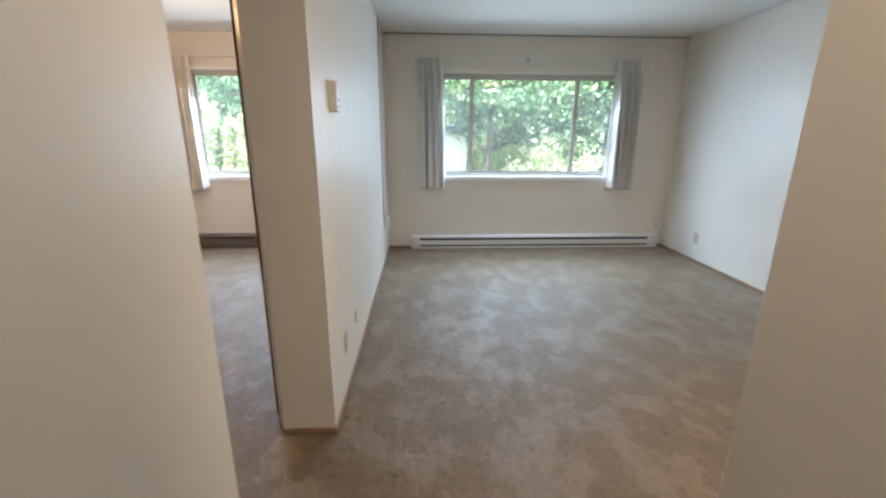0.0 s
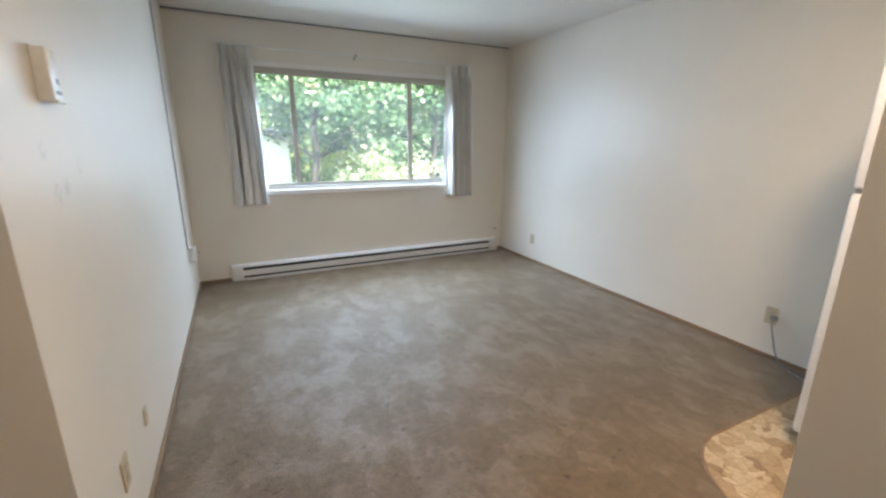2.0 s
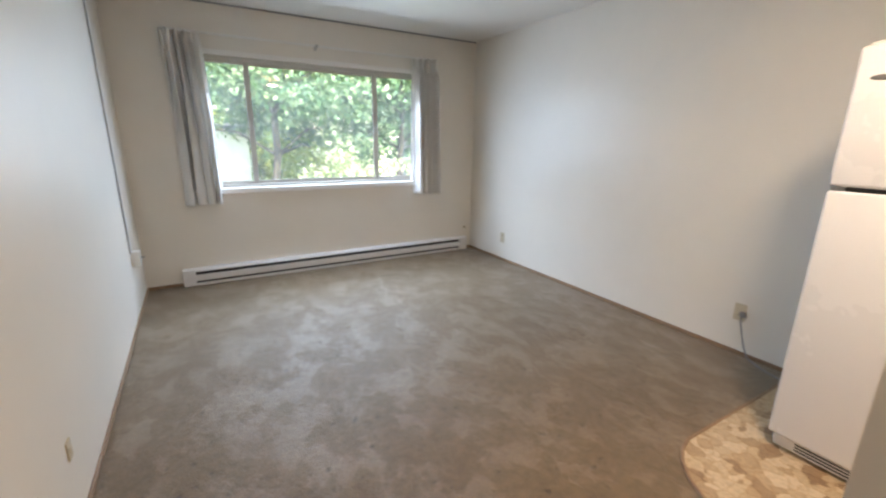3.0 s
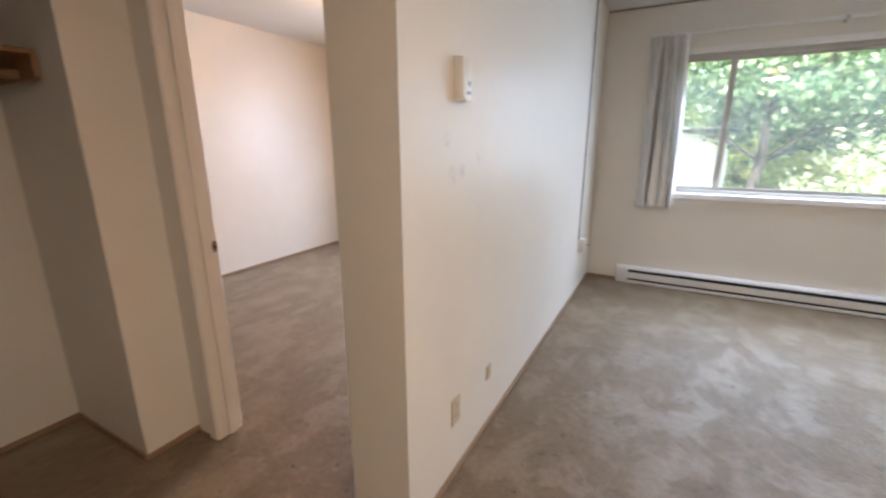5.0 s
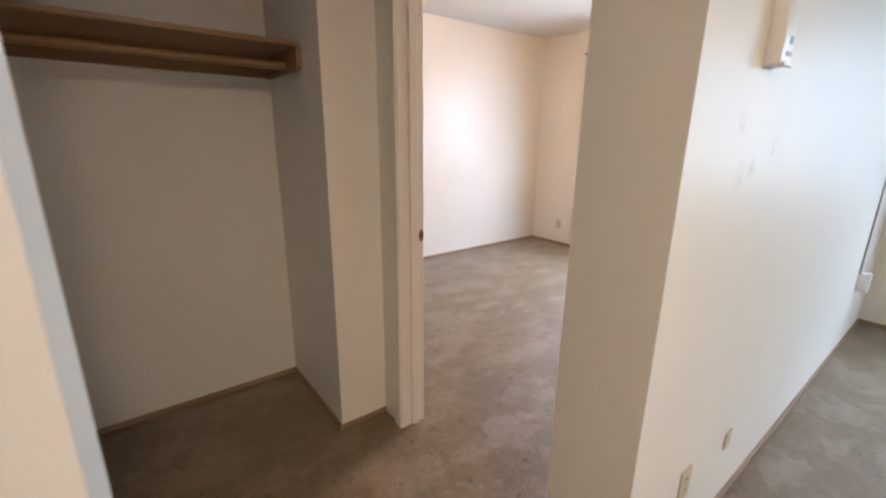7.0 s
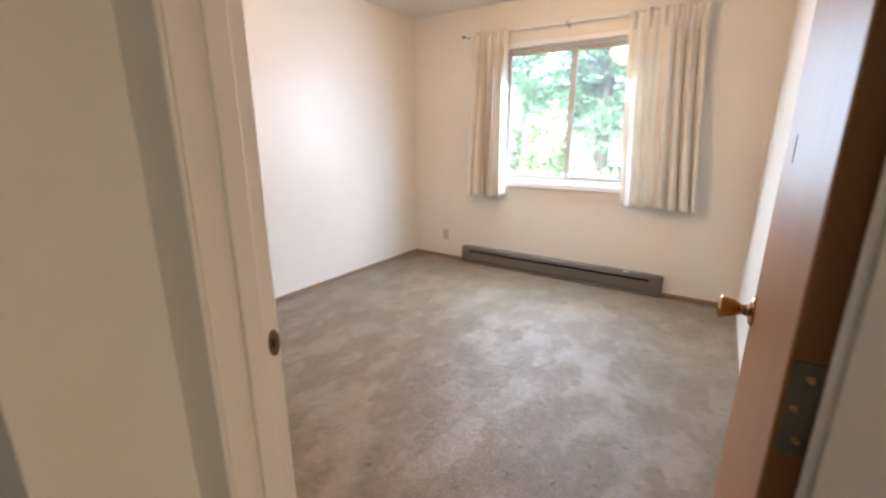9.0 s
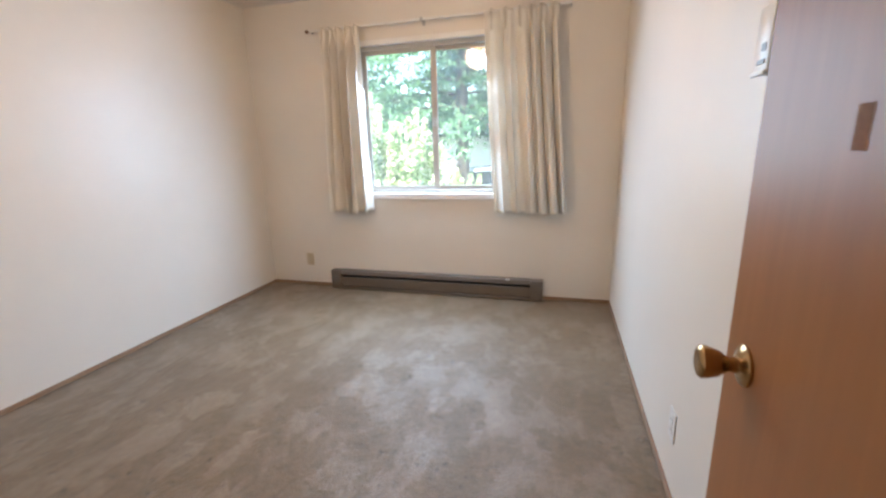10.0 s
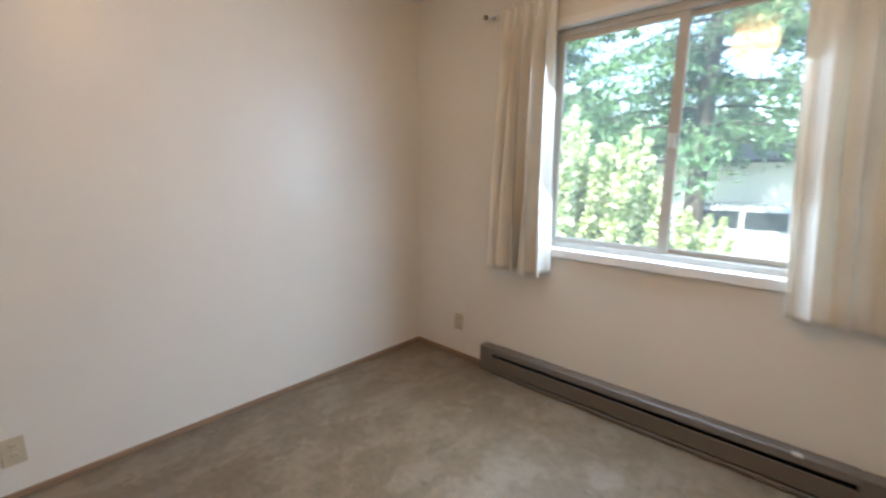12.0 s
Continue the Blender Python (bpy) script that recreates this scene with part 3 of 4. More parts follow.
# ---------------------------------------------------------------- baseboard heaters
def heater(x0, x1, wall_y, h, depth, mat, label, dent=None, hood=0.022, face=(0.052, 0.110), lip=0.030):
    """An electric baseboard heater: sloped cover with an upper and a lower slot, fins behind, end caps."""
    ht = thing("baseboard_heater", label, "heater")
    y0 = wall_y - depth
    cap = 0.10
    part("back_panel", box(bmesh.new(), (x0 + 0.004, wall_y - 0.008, 0.006), (x1 - 0.004, wall_y, h - 0.004)), mat, ht)
    for u, v in ((x0, x0 + cap), (x1 - cap, x1)):
        bm = bmesh.new()
        box(bm, (u, y0, 0.004), (v, wall_y, h), 0.008, 2)
        part("end_cap", bm, mat, ht, "", True)
    bm = bmesh.new()
    prof = [(wall_y, h), (y0 + 0.022, h), (y0 + 0.010, h - 0.006), (y0 + 0.004, h - hood), (y0 + 0.008, h - hood - 0.002), (y0 + 0.024, h - 0.008), (wall_y, h - 0.005)]
    a = [bm.verts.new((x0 + cap, *p)) for p in prof]
    b = [bm.verts.new((x1 - cap, *p)) for p in prof]
    for i in range(len(prof)):
        j = (i + 1) % len(prof)
        bm.faces.new((a[i], a[j], b[j], b[i]))
    part("top_hood", bm, mat, ht)
    part("front_cover", box(bmesh.new(), (x0 + cap, y0, face[0]), (x1 - cap, y0 + 0.004, face[1]), 0.0015, 1), mat, ht)
    part("lower_lip", box(bmesh.new(), (x0 + cap, y0 - 0.003, 0.006), (x1 - cap, y0 + 0.02, lip), 0.003, 1), mat, ht)
    # a black slab behind the slots paints the heater's inner shade
    part("slot_shadow", box(bmesh.new(), (x0 + cap, wall_y - 0.03, 0.012), (x1 - cap, wall_y - 0.009, h - 0.012)), DARK, ht, "black slab painting the shade inside the heater")
    part("element", rod(bmesh.new(), (x0 + cap, y0 + 0.025, h * 0.5), (x1 - cap, y0 + 0.025, h * 0.5), 0.008), FIN, ht)
    n = int((x1 - x0 - 2 * cap) / 0.02)
    fb = bmesh.new()
    for i in range(n):
        x = x0 + cap + 0.01 + i * 0.02
        box(fb, (x, y0 + 0.008, h * 0.5 - 0.03), (x + 0.001, wall_y - 0.032, h * 0.5 + 0.03))
    tagged(part("fin_pack", fb, FIN, ht), kind="stuff")
    if dent:
        part("paint_chip", box(bmesh.new(), (dent, y0 + 0.004, h - 0.008), (dent + 0.035, y0 + 0.03, h + 0.0015), 0.001, 1), CONC, ht, "chipped pale patch")
    return ht


heater(-0.19, 2.87, LY1, 0.160, 0.078, HEATW, "long white electric baseboard heater on the window wall")
heater(-3.02, -1.13, BY1, 0.175, 0.075, HEATB, "brown electric baseboard heater with a chipped edge", -1.43, 0.036, (0.036, 0.118), 0.026)


# ---------------------------------------------------------------- wall fittings
def fitting(name, label, category, at, normal, group=""):
    """An Empty on a wall at a point, its y axis pointing into the wall."""
    ob = thing(name, label, category, group)
    q = Vector(normal).to_track_quat("-Y", "Z").to_matrix().to_4x4()
    ob.matrix_world = Matrix.Translation(at) @ q
    return ob


def outlet(at, normal, mat, label):
    o = fitting("wall_outlet", label, "outlet", at, normal)
    part("cover_plate", box(bmesh.new(), (-0.035, -0.006, -0.057), (0.035, 0.0, 0.057), 0.003, 2), mat, o)
    for z in (-0.02, 0.02):
        s = part("socket", lathe(bmesh.new(), (0, -0.006, z), (0, -1, 0), [(0, 0.0165), (0.0015, 0.0165), (0.002, 0.0155)], 16), mat, o)
        for x in (-0.006, 0.006):
            part("slot", box(bmesh.new(), (x - 0.001, -0.0085, z - 0.001), (x + 0.001, -0.0078, z + 0.007)), DARK, s)
    part("screw", lathe(bmesh.new(), (0, -0.006, 0), (0, -1, 0), [(0, 0.003), (0.001, 0.0025)], 8), STEEL, o)
    return o


outlet((LX0, 2.43, 0.295), (1, 0, 0), IVORY, "ivory wall outlet on the partition wall")
outlet((LX1, 4.735, 0.262), (-1, 0, 0), IVORY, "ivory wall outlet on the long wall")
outlet((LX1, 2.26, 0.285), (-1, 0, 0), IVORY, "ivory wall outlet with the refrigerator's plug")
outlet((-3.265, BY1, 0.25), (0, -1, 0), IVORY, "ivory wall outlet beside the bedroom heater")
outlet((BX0, 3.297, 0.20), (1, 0, 0), IVORY, "ivory wall outlet on the bedroom's long wall")
outlet((BX1, 3.622, 0.26), (-1, 0, 0), PLAST, "white wall outlet near the open door")

pl = fitting("phone_plate", "small oval ivory cover plate on the partition wall", "cover plate", (LX0, 2.77, 0.285), (1, 0, 0))
part("plate", box(bmesh.new(), (-0.024, -0.006, -0.036), (0.024, 0, 0.036), 0.005, 3), IVORY, pl, "", True)
part("jack", box(bmesh.new(), (-0.007, -0.009, -0.008), (0.007, -0.006, 0.008), 0.001, 1), IVORY, pl)

cx = fitting("coax_jack", "small brass coaxial jack on the window wall", "cable jack", (2.865, LY1, 0.274), (0, -1, 0))
part("washer", lathe(bmesh.new(), (0, 0, 0), (0, -1, 0), [(0, 0.014), (0.004, 0.013)], 14), IVORY, cx)
part("connector", lathe(bmesh.new(), (0, -0.004, 0), (0, -1, 0), [(0, 0.007), (0.01, 0.007), (0.011, 0.005), (0.03, 0.005)], 10), BRASS, cx, "", True)
part("lead", tube(bmesh.new(), [(0, -0.03, 0), (0.004, -0.042, -0.004), (0.006, -0.05, -0.018), (0.002, -0.05, -0.034)], 0.003, 6), IVORY, cx, "", True)


def thermostat(at, normal, label):
    t = fitting("thermostat", label, "thermostat", at, normal)
    part("case", box(bmesh.new(), (-0.034, -0.034, -0.066), (0.034, 0.0, 0.066), 0.005, 2), PLAST, t, "", True)
    part("mount", box(bmesh.new(), (-0.030, -0.006, -0.070), (0.030, 0.0, 0.070), 0.002, 1), PLAST, t)
    part("display", box(bmesh.new(), (0.000, -0.0352, -0.022), (0.020, -0.034, -0.006), 0.0005, 1), GREYP, t, "small grey display")
    part("button_bar", box(bmesh.new(), (-0.012, -0.0362, -0.047), (0.022, -0.034, -0.037), 0.001, 1), GREYP, t, "dark button bar")
    part("lower_lip", box(bmesh.new(), (-0.028, -0.040, -0.069), (0.034, -0.032, -0.060), 0.002, 1), PLAST, t)
    return t


thermostat((LX0, 2.440, 1.520), (1, 0, 0), "white plastic electronic thermostat on the partition wall")
thermostat((BX1, 3.235, 1.43), (-1, 0, 0), "white plastic electronic thermostat on the bedroom wall")

# surface-run cable with its box near the corner
cb = fitting("cable_box", "small white surface box with a cut cable stub", "cable box", (LX0, 4.85, 0.435), (1, 0, 0))
part("box", box(bmesh.new(), (-0.035, -0.055, -0.06), (0.035, 0, 0.06), 0.006, 2), PLAST, cb, "", True)
part("stub", tube(bmesh.new(), [(0.035, -0.03, 0.0), (0.075, -0.045, -0.006), (0.12, -0.065, -0.022)], 0.005, 6), GREYP, cb, "cut grey cable end", True)
tr = fitting("cable_run", "white cable run up the wall to the ceiling", "cable", (LX0, 4.81, 0.49), (1, 0, 0))
part("raceway", box(bmesh.new(), (-0.010, -0.012, 0.0), (0.010, 0, H - 0.487), 0.003, 2), PLAST, tr)
part("wire", tube(bmesh.new(), [(-0.014, -0.004, 0.0), (-0.013, -0.004, 0.9), (-0.014, -0.004, H - 0.495)], 0.0035, 6), GREYP, tr, "thin grey wire", True)

# panel on the entry wall
pn = fitting("wall_panel", "small black panel on the entry wall", "wall panel", (0.652, 0.905, 1.495), (-1, 0, 0))
part("body", box(bmesh.new(), (-0.08, -0.02, -0.12), (0.08, 0, 0.12), 0.004, 2), BLACK, pn)
part("face", box(bmesh.new(), (-0.066, -0.023, -0.10), (0.066, -0.02, 0.10), 0.001, 1), BLACK, pn)


# ---------------------------------------------------------------- bedroom door
door = thing("door_1", "open brown wooden flush door with a brass knob", "door")
door.matrix_world = pose(-0.754, 2.213, 0, 0, 0, 90 - 2.8)
door["kind"] = "structure"
# local x runs along the leaf, local +y faces the bedroom side walked past
part("leaf", box(bmesh.new(), (0.004, 0.0, 0.012), (0.715, 0.035, 2.03), 0.0025, 1), DOORW, door)
for side, ysign, y in ((0, 1, 0.035), (1, -1, 0.0)):
    kn = bmesh.new()
    lathe(kn, (0.632, y, 0.900), (0, ysign, 0), [(0, 0.032), (0.004, 0.032), (0.008, 0.027), (0.011, 0.013), (0.022, 0.011), (0.028, 0.014),
                                                 (0.036, 0.020), (0.052, 0.0255), (0.060, 0.0262), (0.064, 0.023), (0.066, 0.016), (0.0665, 0.004)] if ysign > 0 else
          [(0, 0.032), (0.004, 0.032), (0.008, 0.027), (0.011, 0.013), (0.020, 0.012), (0.026, 0.018), (0.040, 0.0255), (0.046, 0.022), (0.048, 0.006)], 28)
    part("knob", kn, BRASS, door, "polished brass tulip knob", True)
part("latch_plate", box(bmesh.new(), (0.7135, 0.006, 0.882), (0.7165, 0.029, 0.942), 0.0005, 1), BRASS, door)
for z in (0.25, 1.03, 1.80):
    hg = bmesh.new()
    box(hg, (0.0015, 0.002, z - 0.045), (0.0042, 0.031, z + 0.045), 0.0005, 1)
    h = part("hinge", hg, OLDST, door, "dull bronze hinge")
    for k in range(5):
        rod_bm = rod(bmesh.new(), (0.0, -0.006, z - 0.045 + k * 0.018), (0.0, -0.006, z - 0.029 + k * 0.018), 0.0065, sides=10)
        part("knuckle", rod_bm, BRONZE, h, "", True)
    for k in (-0.03, 0.0, 0.03):
        part("screw", lathe(bmesh.new(), (0.0016, 0.018 + 0.006 * (k == 0), z + k), (-1, 0, 0), [(0, 0.004), (0.0012, 0.003)], 8), BRASS, h)
part("mark", box(bmesh.new(), (0.448, 0.0348, 1.222), (0.472, 0.0356, 1.266)), SMUDGE, door, "small dark rubbed mark")


# ---------------------------------------------------------------- closet
def closet_shelf(z, depth, with_rod, label):
    s = thing("closet_shelf", label, "shelf", "closet shelves")
    x0 = -2.28
    part("board", box(bmesh.new(), (x0, 0.452, z), (x0 + depth, 1.864, z + 0.019), 0.003, 1), SHELF, s)
    part("back_cleat", box(bmesh.new(), (x0, 0.452, z - 0.075), (x0 + 0.019, 1.846, z), 0.002, 1), SHELF, s)
    bm = bmesh.new()
    ys = (1.845, 1.864)
    prof = [(x0 + 0.02, z), (x0 + depth, z), (x0 + depth, z - 0.07), (x0 + depth - 0.012, z - 0.08), (x0 + 0.02, z - 0.08)]
    a = [bm.verts.new((x, ys[0], zz)) for x, zz in prof]
    b = [bm.verts.new((x, ys[1], zz)) for x, zz in prof]
    bm.faces.new(a)
    bm.faces.new(b[::-1])
    for i in range(len(prof)):
        j = (i + 1) % len(prof)
        bm.faces.new((a[i], a[j], b[j], b[i]))
    part("side_cleat", bm, SHELF, s, "dark wooden side cleat")
    if with_rod:
        part("hanging_rod", rod(bmesh.new(), (x0 + 0.29, 0.452, z - 0.055), (x0 + 0.29, 1.846, z - 0.055), 0.017, sides=18), SHELF, s, "round wooden hanging rod", True)
    return s


closet_shelf(1.622, 0.435, True, "brown wooden closet shelf with a hanging rod below")
closet_shelf(1.998, 0.40, False, "upper brown wooden closet shelf")


# ---------------------------------------------------------------- kitchen corner
fx0, fx1, fy0, fy1 = 2.133, 2.84, 1.0, 1.725
fr = thing("refrigerator", "white top-freezer refrigerator beside the wall", "refrigerator")
part("cabinet", box(bmesh.new(), (fx0 + 0.06, fy0 + 0.006, 0.02), (fx1, fy1 - 0.006, 1.68), 0.006, 2), FRIDGE, fr)
part("freezer_door", box(bmesh.new(), (fx0, fy0, 1.19), (fx0 + 0.058, fy1, 1.685), 0.012, 3), FRIDGE, fr, "", True)
part("fridge_door", box(bmesh.new(), (fx0, fy0, 0.085), (fx0 + 0.058, fy1, 1.172), 0.012, 3), FRIDGE, fr, "", True)
# the gap's shade, put in as a black strip between the doors
part("gap_shade", box(bmesh.new(), (fx0 + 0.02, fy0 + 0.01, 1.168), (fx0 + 0.058, fy1 - 0.05, 1.194)), DARK, fr, "black strip painting the shade between the doors")
part("hinge_cover", box(bmesh.new(), (fx0 + 0.01, fy1 - 0.05, 1.172), (fx0 + 0.05, fy1 - 0.008, 1.19), 0.002, 1), STEEL, fr)
part("hinge_cover", box(bmesh.new(), (fx0 + 0.02, fy1 - 0.13, 1.683), (fx0 + 0.12, fy1 - 0.02, 1.70), 0.005, 2), PLAST, fr)
gr = part("base_grille", box(bmesh.new(), (fx0 + 0.03, fy0 + 0.02, 0.02), (fx0 + 0.055, fy1 - 0.02, 0.078), 0.003, 1), PLAST, fr)
for k in range(3):
    part("slot", box(bmesh.new(), (fx0 + 0.0285, fy0 + 0.06, 0.032 + k * 0.014), (fx0 + 0.031, fy1 - 0.10, 0.038 + k * 0.014)), DARK, gr)
for y in (fy0 + 0.05, fy1 - 0.05):
    part("foot", rod(bmesh.new(), (fx0 + 0.09, y, 0.006), (fx0 + 0.09, y, 0.022), 0.016), GREYP, fr)
bd = bmesh.new()
bmesh.ops.create_uvsphere(bd, u_segments=20, v_segments=8, radius=1, matrix=Matrix.LocRotScale((fx0, fy1 - 0.085, 1.575), None, (0.004, 0.042, 0.010)))
part("badge", bd, STEEL, fr, "plain oval badge", True)

cord = thing("power_cord", "grey refrigerator power cord plugged into the wall outlet", "power cord")
part("plug", box(bmesh.new(), (LX1 - 0.032, 2.218, 0.266), (LX1 - 0.008, 2.252, 0.296), 0.004, 2), GREYP, cord)
part("cable", tube(bmesh.new(), [(LX1 - 0.03, 2.235, 0.27), (LX1 - 0.036, 2.232, 0.23), (LX1 - 0.032, 2.215, 0.16), (LX1 - 0.035, 2.19, 0.08), (LX1 - 0.05, 2.15, 0.02),
                                 (LX1 - 0.09, 2.06, 0.008), (LX1 - 0.13, 1.95, 0.008), (LX1 - 0.12, 1.84, 0.012), (LX1 - 0.09, 1.74, 0.016)], 0.0045, 8), GREYP, cord, "", True)

cab = thing("wall_cabinet", "light wooden wall cabinet above the refrigerator", "cabinet")
part("body", box(bmesh.new(), (2.78, 0.95, 1.74), (2.962, 1.83, H - 0.002), 0.002, 1), CABW, cab)
for y0, y1 in ((0.955, 1.385), (1.393, 1.825)):
    d = part("door", box(bmesh.new(), (2.762, y0, 1.745), (2.779, y1, H - 0.01), 0.003, 2), CABW, cab)
    part("handle", lathe(bmesh.new(), (2.762, y0 + 0.36 if y0 < 1.3 else y0 + 0.05, 1.79), (-1, 0, 0), [(0, 0.006), (0.01, 0.006), (0.016, 0.013), (0.022, 0.012)], 14), BRASS, d, "", True)


# ---------------------------------------------------------------- ceiling lamps
def dome_lamp(x, y, r, label, watts, tone=(1.0, 0.74, 0.52), shaded=False):
    """A flush glass dome with a bulb's light under it."""
    c = thing("ceiling_light", label, "ceiling lamp", "ceiling lamps")
    part("base_ring", lathe(bmesh.new(), (x, y, H), (0, 0, -1), [(0, r * 1.05), (0.018, r * 1.05), (0.022, r * 0.98)], 32), BRASS, c, "brass rim", True)
    part("dome", lathe(bmesh.new(), (x, y, H - 0.02), (0, 0, -1), [(0, r * 0.97), (0.02, r * 0.93), (0.045, r * 0.78), (0.065, r * 0.5), (0.075, r * 0.15)], 32), LAMPG, c, "glowing warm glass dome", True)
    b = new("lamp", bpy.data.lights.new("lamp", "AREA" if shaded else "POINT"))
    b.data.energy, b.data.color = watts, tone
    if shaded:
        b.data.shape, b.data.size = "DISK", 2 * r
    else:
        b.data.shadow_soft_size = 0.15
    b.location = (x, y, H - 0.16)
    return c


dome_lamp(-2.0, 3.86, 0.16, "lit warm glass dome lamp on the bedroom ceiling", 2.0, (1.0, 0.59, 0.29))
dome_lamp(1.42, 1.22, 0.16, "lit warm glass dome lamp on the kitchen ceiling", 2.15, (1.0, 0.82, 0.62), True)
# the entry's lamp is out of view, added to brighten the walls there
dome_lamp(0.07, 0.92, 0.14, "unseen dome lamp added to brighten the entry", 0.27, (1.0, 0.87, 0.72), True)


# ---------------------------------------------------------------- outside
GZ = -0.7
bm = bmesh.new()
bmesh.ops.create_grid(bm, x_segments=2, y_segments=2, size=600, matrix=Matrix.Translation((0, 0, GZ)))
setting("ground", bm, GRASS, "dry summer lawn under trees", "lawn")
setting("foundation", boxes(((-4.2, -1.4, GZ), (3.4, 5.60, -0.2))), SIDING, "pale foundation under the flat", "foundation")


setting("pavement", boxes(((-3.6, 9.8, GZ - 0.1), (-0.3, 15.0, GZ + 0.03))), CONC, "pale sunlit concrete driveway", "driveway")


def leaves(points, size, rng, flat=0.0, wide=0.32):
    """One mesh of bent leaf shapes, four corners each, at the given points."""
    k = len(points)
    d = rng.normal(size=(k, 3))
    d[:, 2] -= flat
    d /= np.linalg.norm(d, axis=1, keepdims=True)
    s = rng.normal(size=(k, 3))
    s -= d * (s * d).sum(1, keepdims=True)
    s /= np.linalg.norm(s, axis=1, keepdims=True)
    ln = size * rng.uniform(0.7, 1.35, (k, 1))
    v = np.stack([points - d * ln * 0.5, points + s * ln * wide, points + d * ln * 0.5, points - s * ln * wide], 1).reshape(-1, 3)
    f = np.arange(4 * k).reshape(-1, 4)
    return v, f


def leaf_mesh(name, points, size, rng, mat, parent, flat=0.0, wide=0.32):
    v, f = leaves(points, size, rng, flat, wide)
    me = bpy.data.meshes.new(name)
    me.from_pydata(v.tolist(), [], f.tolist())
    me.materials.append(mat)
    ob = new(name, me)
    ob.parent = parent
    return tagged(ob, kind="stuff")


def tree(x, y, h, spread, count, size, mat, seed, label, low=0.25, clear=0.0):
    rng = np.random.default_rng(seed)
    t = thing("tree", label, "tree", "garden trees")
    bm = bmesh.new()
    r = 0.03 * h / 2
    p = Vector((x, y, GZ - 0.05))
    tips = []
    segs = 7
    for i in range(segs):
        q = p + Vector((rng.normal() * 0.09, rng.normal() * 0.09, h * 0.85 / segs))
        rod(bm, p, q, r * (1 - i / (segs + 1)), r * (1 - (i + 1) / (segs + 1)), 10)
        if i >= 1:
            for _ in range(3):
                a = rng.uniform(0, 6.28)
                ln = spread * rng.uniform(0.5, 0.95) * (1 - 0.45 * i / segs)
                e = q + Vector((math.cos(a) * ln, math.sin(a) * ln, ln * rng.uniform(-0.05, 0.45)))
                mid = (q + e) / 2 + Vector((0, 0, 0.1 * ln))
                rod(bm, q, mid, r * 0.35, r * 0.22, 6)
                rod(bm, mid, e, r * 0.22, r * 0.06, 6)
                tips += [tuple(e), tuple(mid)]
        p = q
    tips.append(tuple(p))
    part("trunk", bm, BARK, t, "dark rough bark", True)
    tips = np.array(tips)
    # clumps of uneven size round the limbs' ends, hung below and around
    cl = tips[rng.integers(0, len(tips), count // 60)] + rng.normal(size=(count // 60, 3)) * spread * np.array([0.24, 0.24, 0.20])
    cl = cl[cl[:, 2] > GZ + h * low]
    which = rng.integers(0, len(cl), count)
    pts = cl[which] + rng.normal(size=(count, 3)) * np.array([0.26, 0.26, 0.12]) * (0.5 + rng.random((len(cl), 1))[which])
    pts = pts[pts[:, 2] > max(clear, GZ + 0.3)]
    leaf_mesh("crown", pts, size, rng, mat, t, 0.35)
    return t


tree(1.45, 10.6, 7.0, 2.9, 24000, 0.105, LEAF, 11, "broad-leaved tree in bright green leaf", 0.32, 1.5)
tree(4.8, 11.5, 7.5, 3.0, 22000, 0.105, LEAF, 12, "broad-leaved tree in bright green leaf", 0.27, 1.1)
tree(-1.2, 21.5, 8.0, 3.2, 12000, 0.17, LEAF, 13, "broad-leaved tree in bright green leaf", 0.28)
tree(3.6, 16.5, 9.0, 3.8, 20000, 0.14, LEAF, 14, "tall broad-leaved tree in green leaf", 0.12)
tree(7.6, 15.0, 9.0, 3.8, 12000, 0.19, LEAF, 15, "tall broad-leaved tree in green leaf", 0.12)
tree(-9.5, 17.0, 9.0, 3.6, 10000, 0.2, LEAF, 16, "tall broad-leaved tree in green leaf", 0.12)


def conifer(x, y, h, spread, seed, label):
    """A cedar: tapered trunk, drooping limbs in tiers, flat sprays of needles along them."""
    rng = np.random.default_rng(seed)
    t = thing("tree", label, "tree", "garden trees")
    bm = bmesh.new()
    rod(bm, (x, y, GZ - 0.05), (x + 0.1, y, GZ + h), 0.20, 0.03, 12)
    pts = []
    z = GZ + 2.55
    while z < GZ + h - 0.3:
        f = 1 - (z - GZ) / h
        for _ in range(6):
            a = rng.uniform(0, 6.28)
            ln = spread * (0.35 + f * 0.75) * rng.uniform(0.7, 1.1)
            prev = Vector((x, y, z))
            for s in range(1, 6):
                u = s / 5
                q = Vector((x + math.cos(a) * ln * u, y + math.sin(a) * ln * u, z + 0.25 * u - 0.65 * u * u * ln / 2))
                rod(bm, prev, q, 0.03 * (1.1 - u), 0.03 * (1.05 - u) + 0.004, 5)
                k = 64
                c = np.array(q)
                side = np.array([-math.sin(a), math.cos(a), 0])
                w = rng.normal(size=(k, 1)) * 0.20 * (1.2 - 0.5 * u)
                pts.append(c + side * w + rng.normal(size=(k, 3)) * np.array([0.11, 0.11, 0.05]) - np.array([0, 0, 1]) * np.abs(w) * 0.5)
                prev = q
        z += rng.uniform(0.22, 0.36)
    part("trunk", bm, BARK, t, "dark rough bark", True)
    leaf_mesh("crown", np.concatenate(pts), 0.15, rng, NEEDLE, t, 0.6, 0.13)
    return t


conifer(-3.3, 12.2, 9.0, 3.4, 21, "dark green cedar with drooping limbs")
conifer(-7.5, 12.8, 8.0, 3.0, 22, "dark green cedar with drooping limbs")


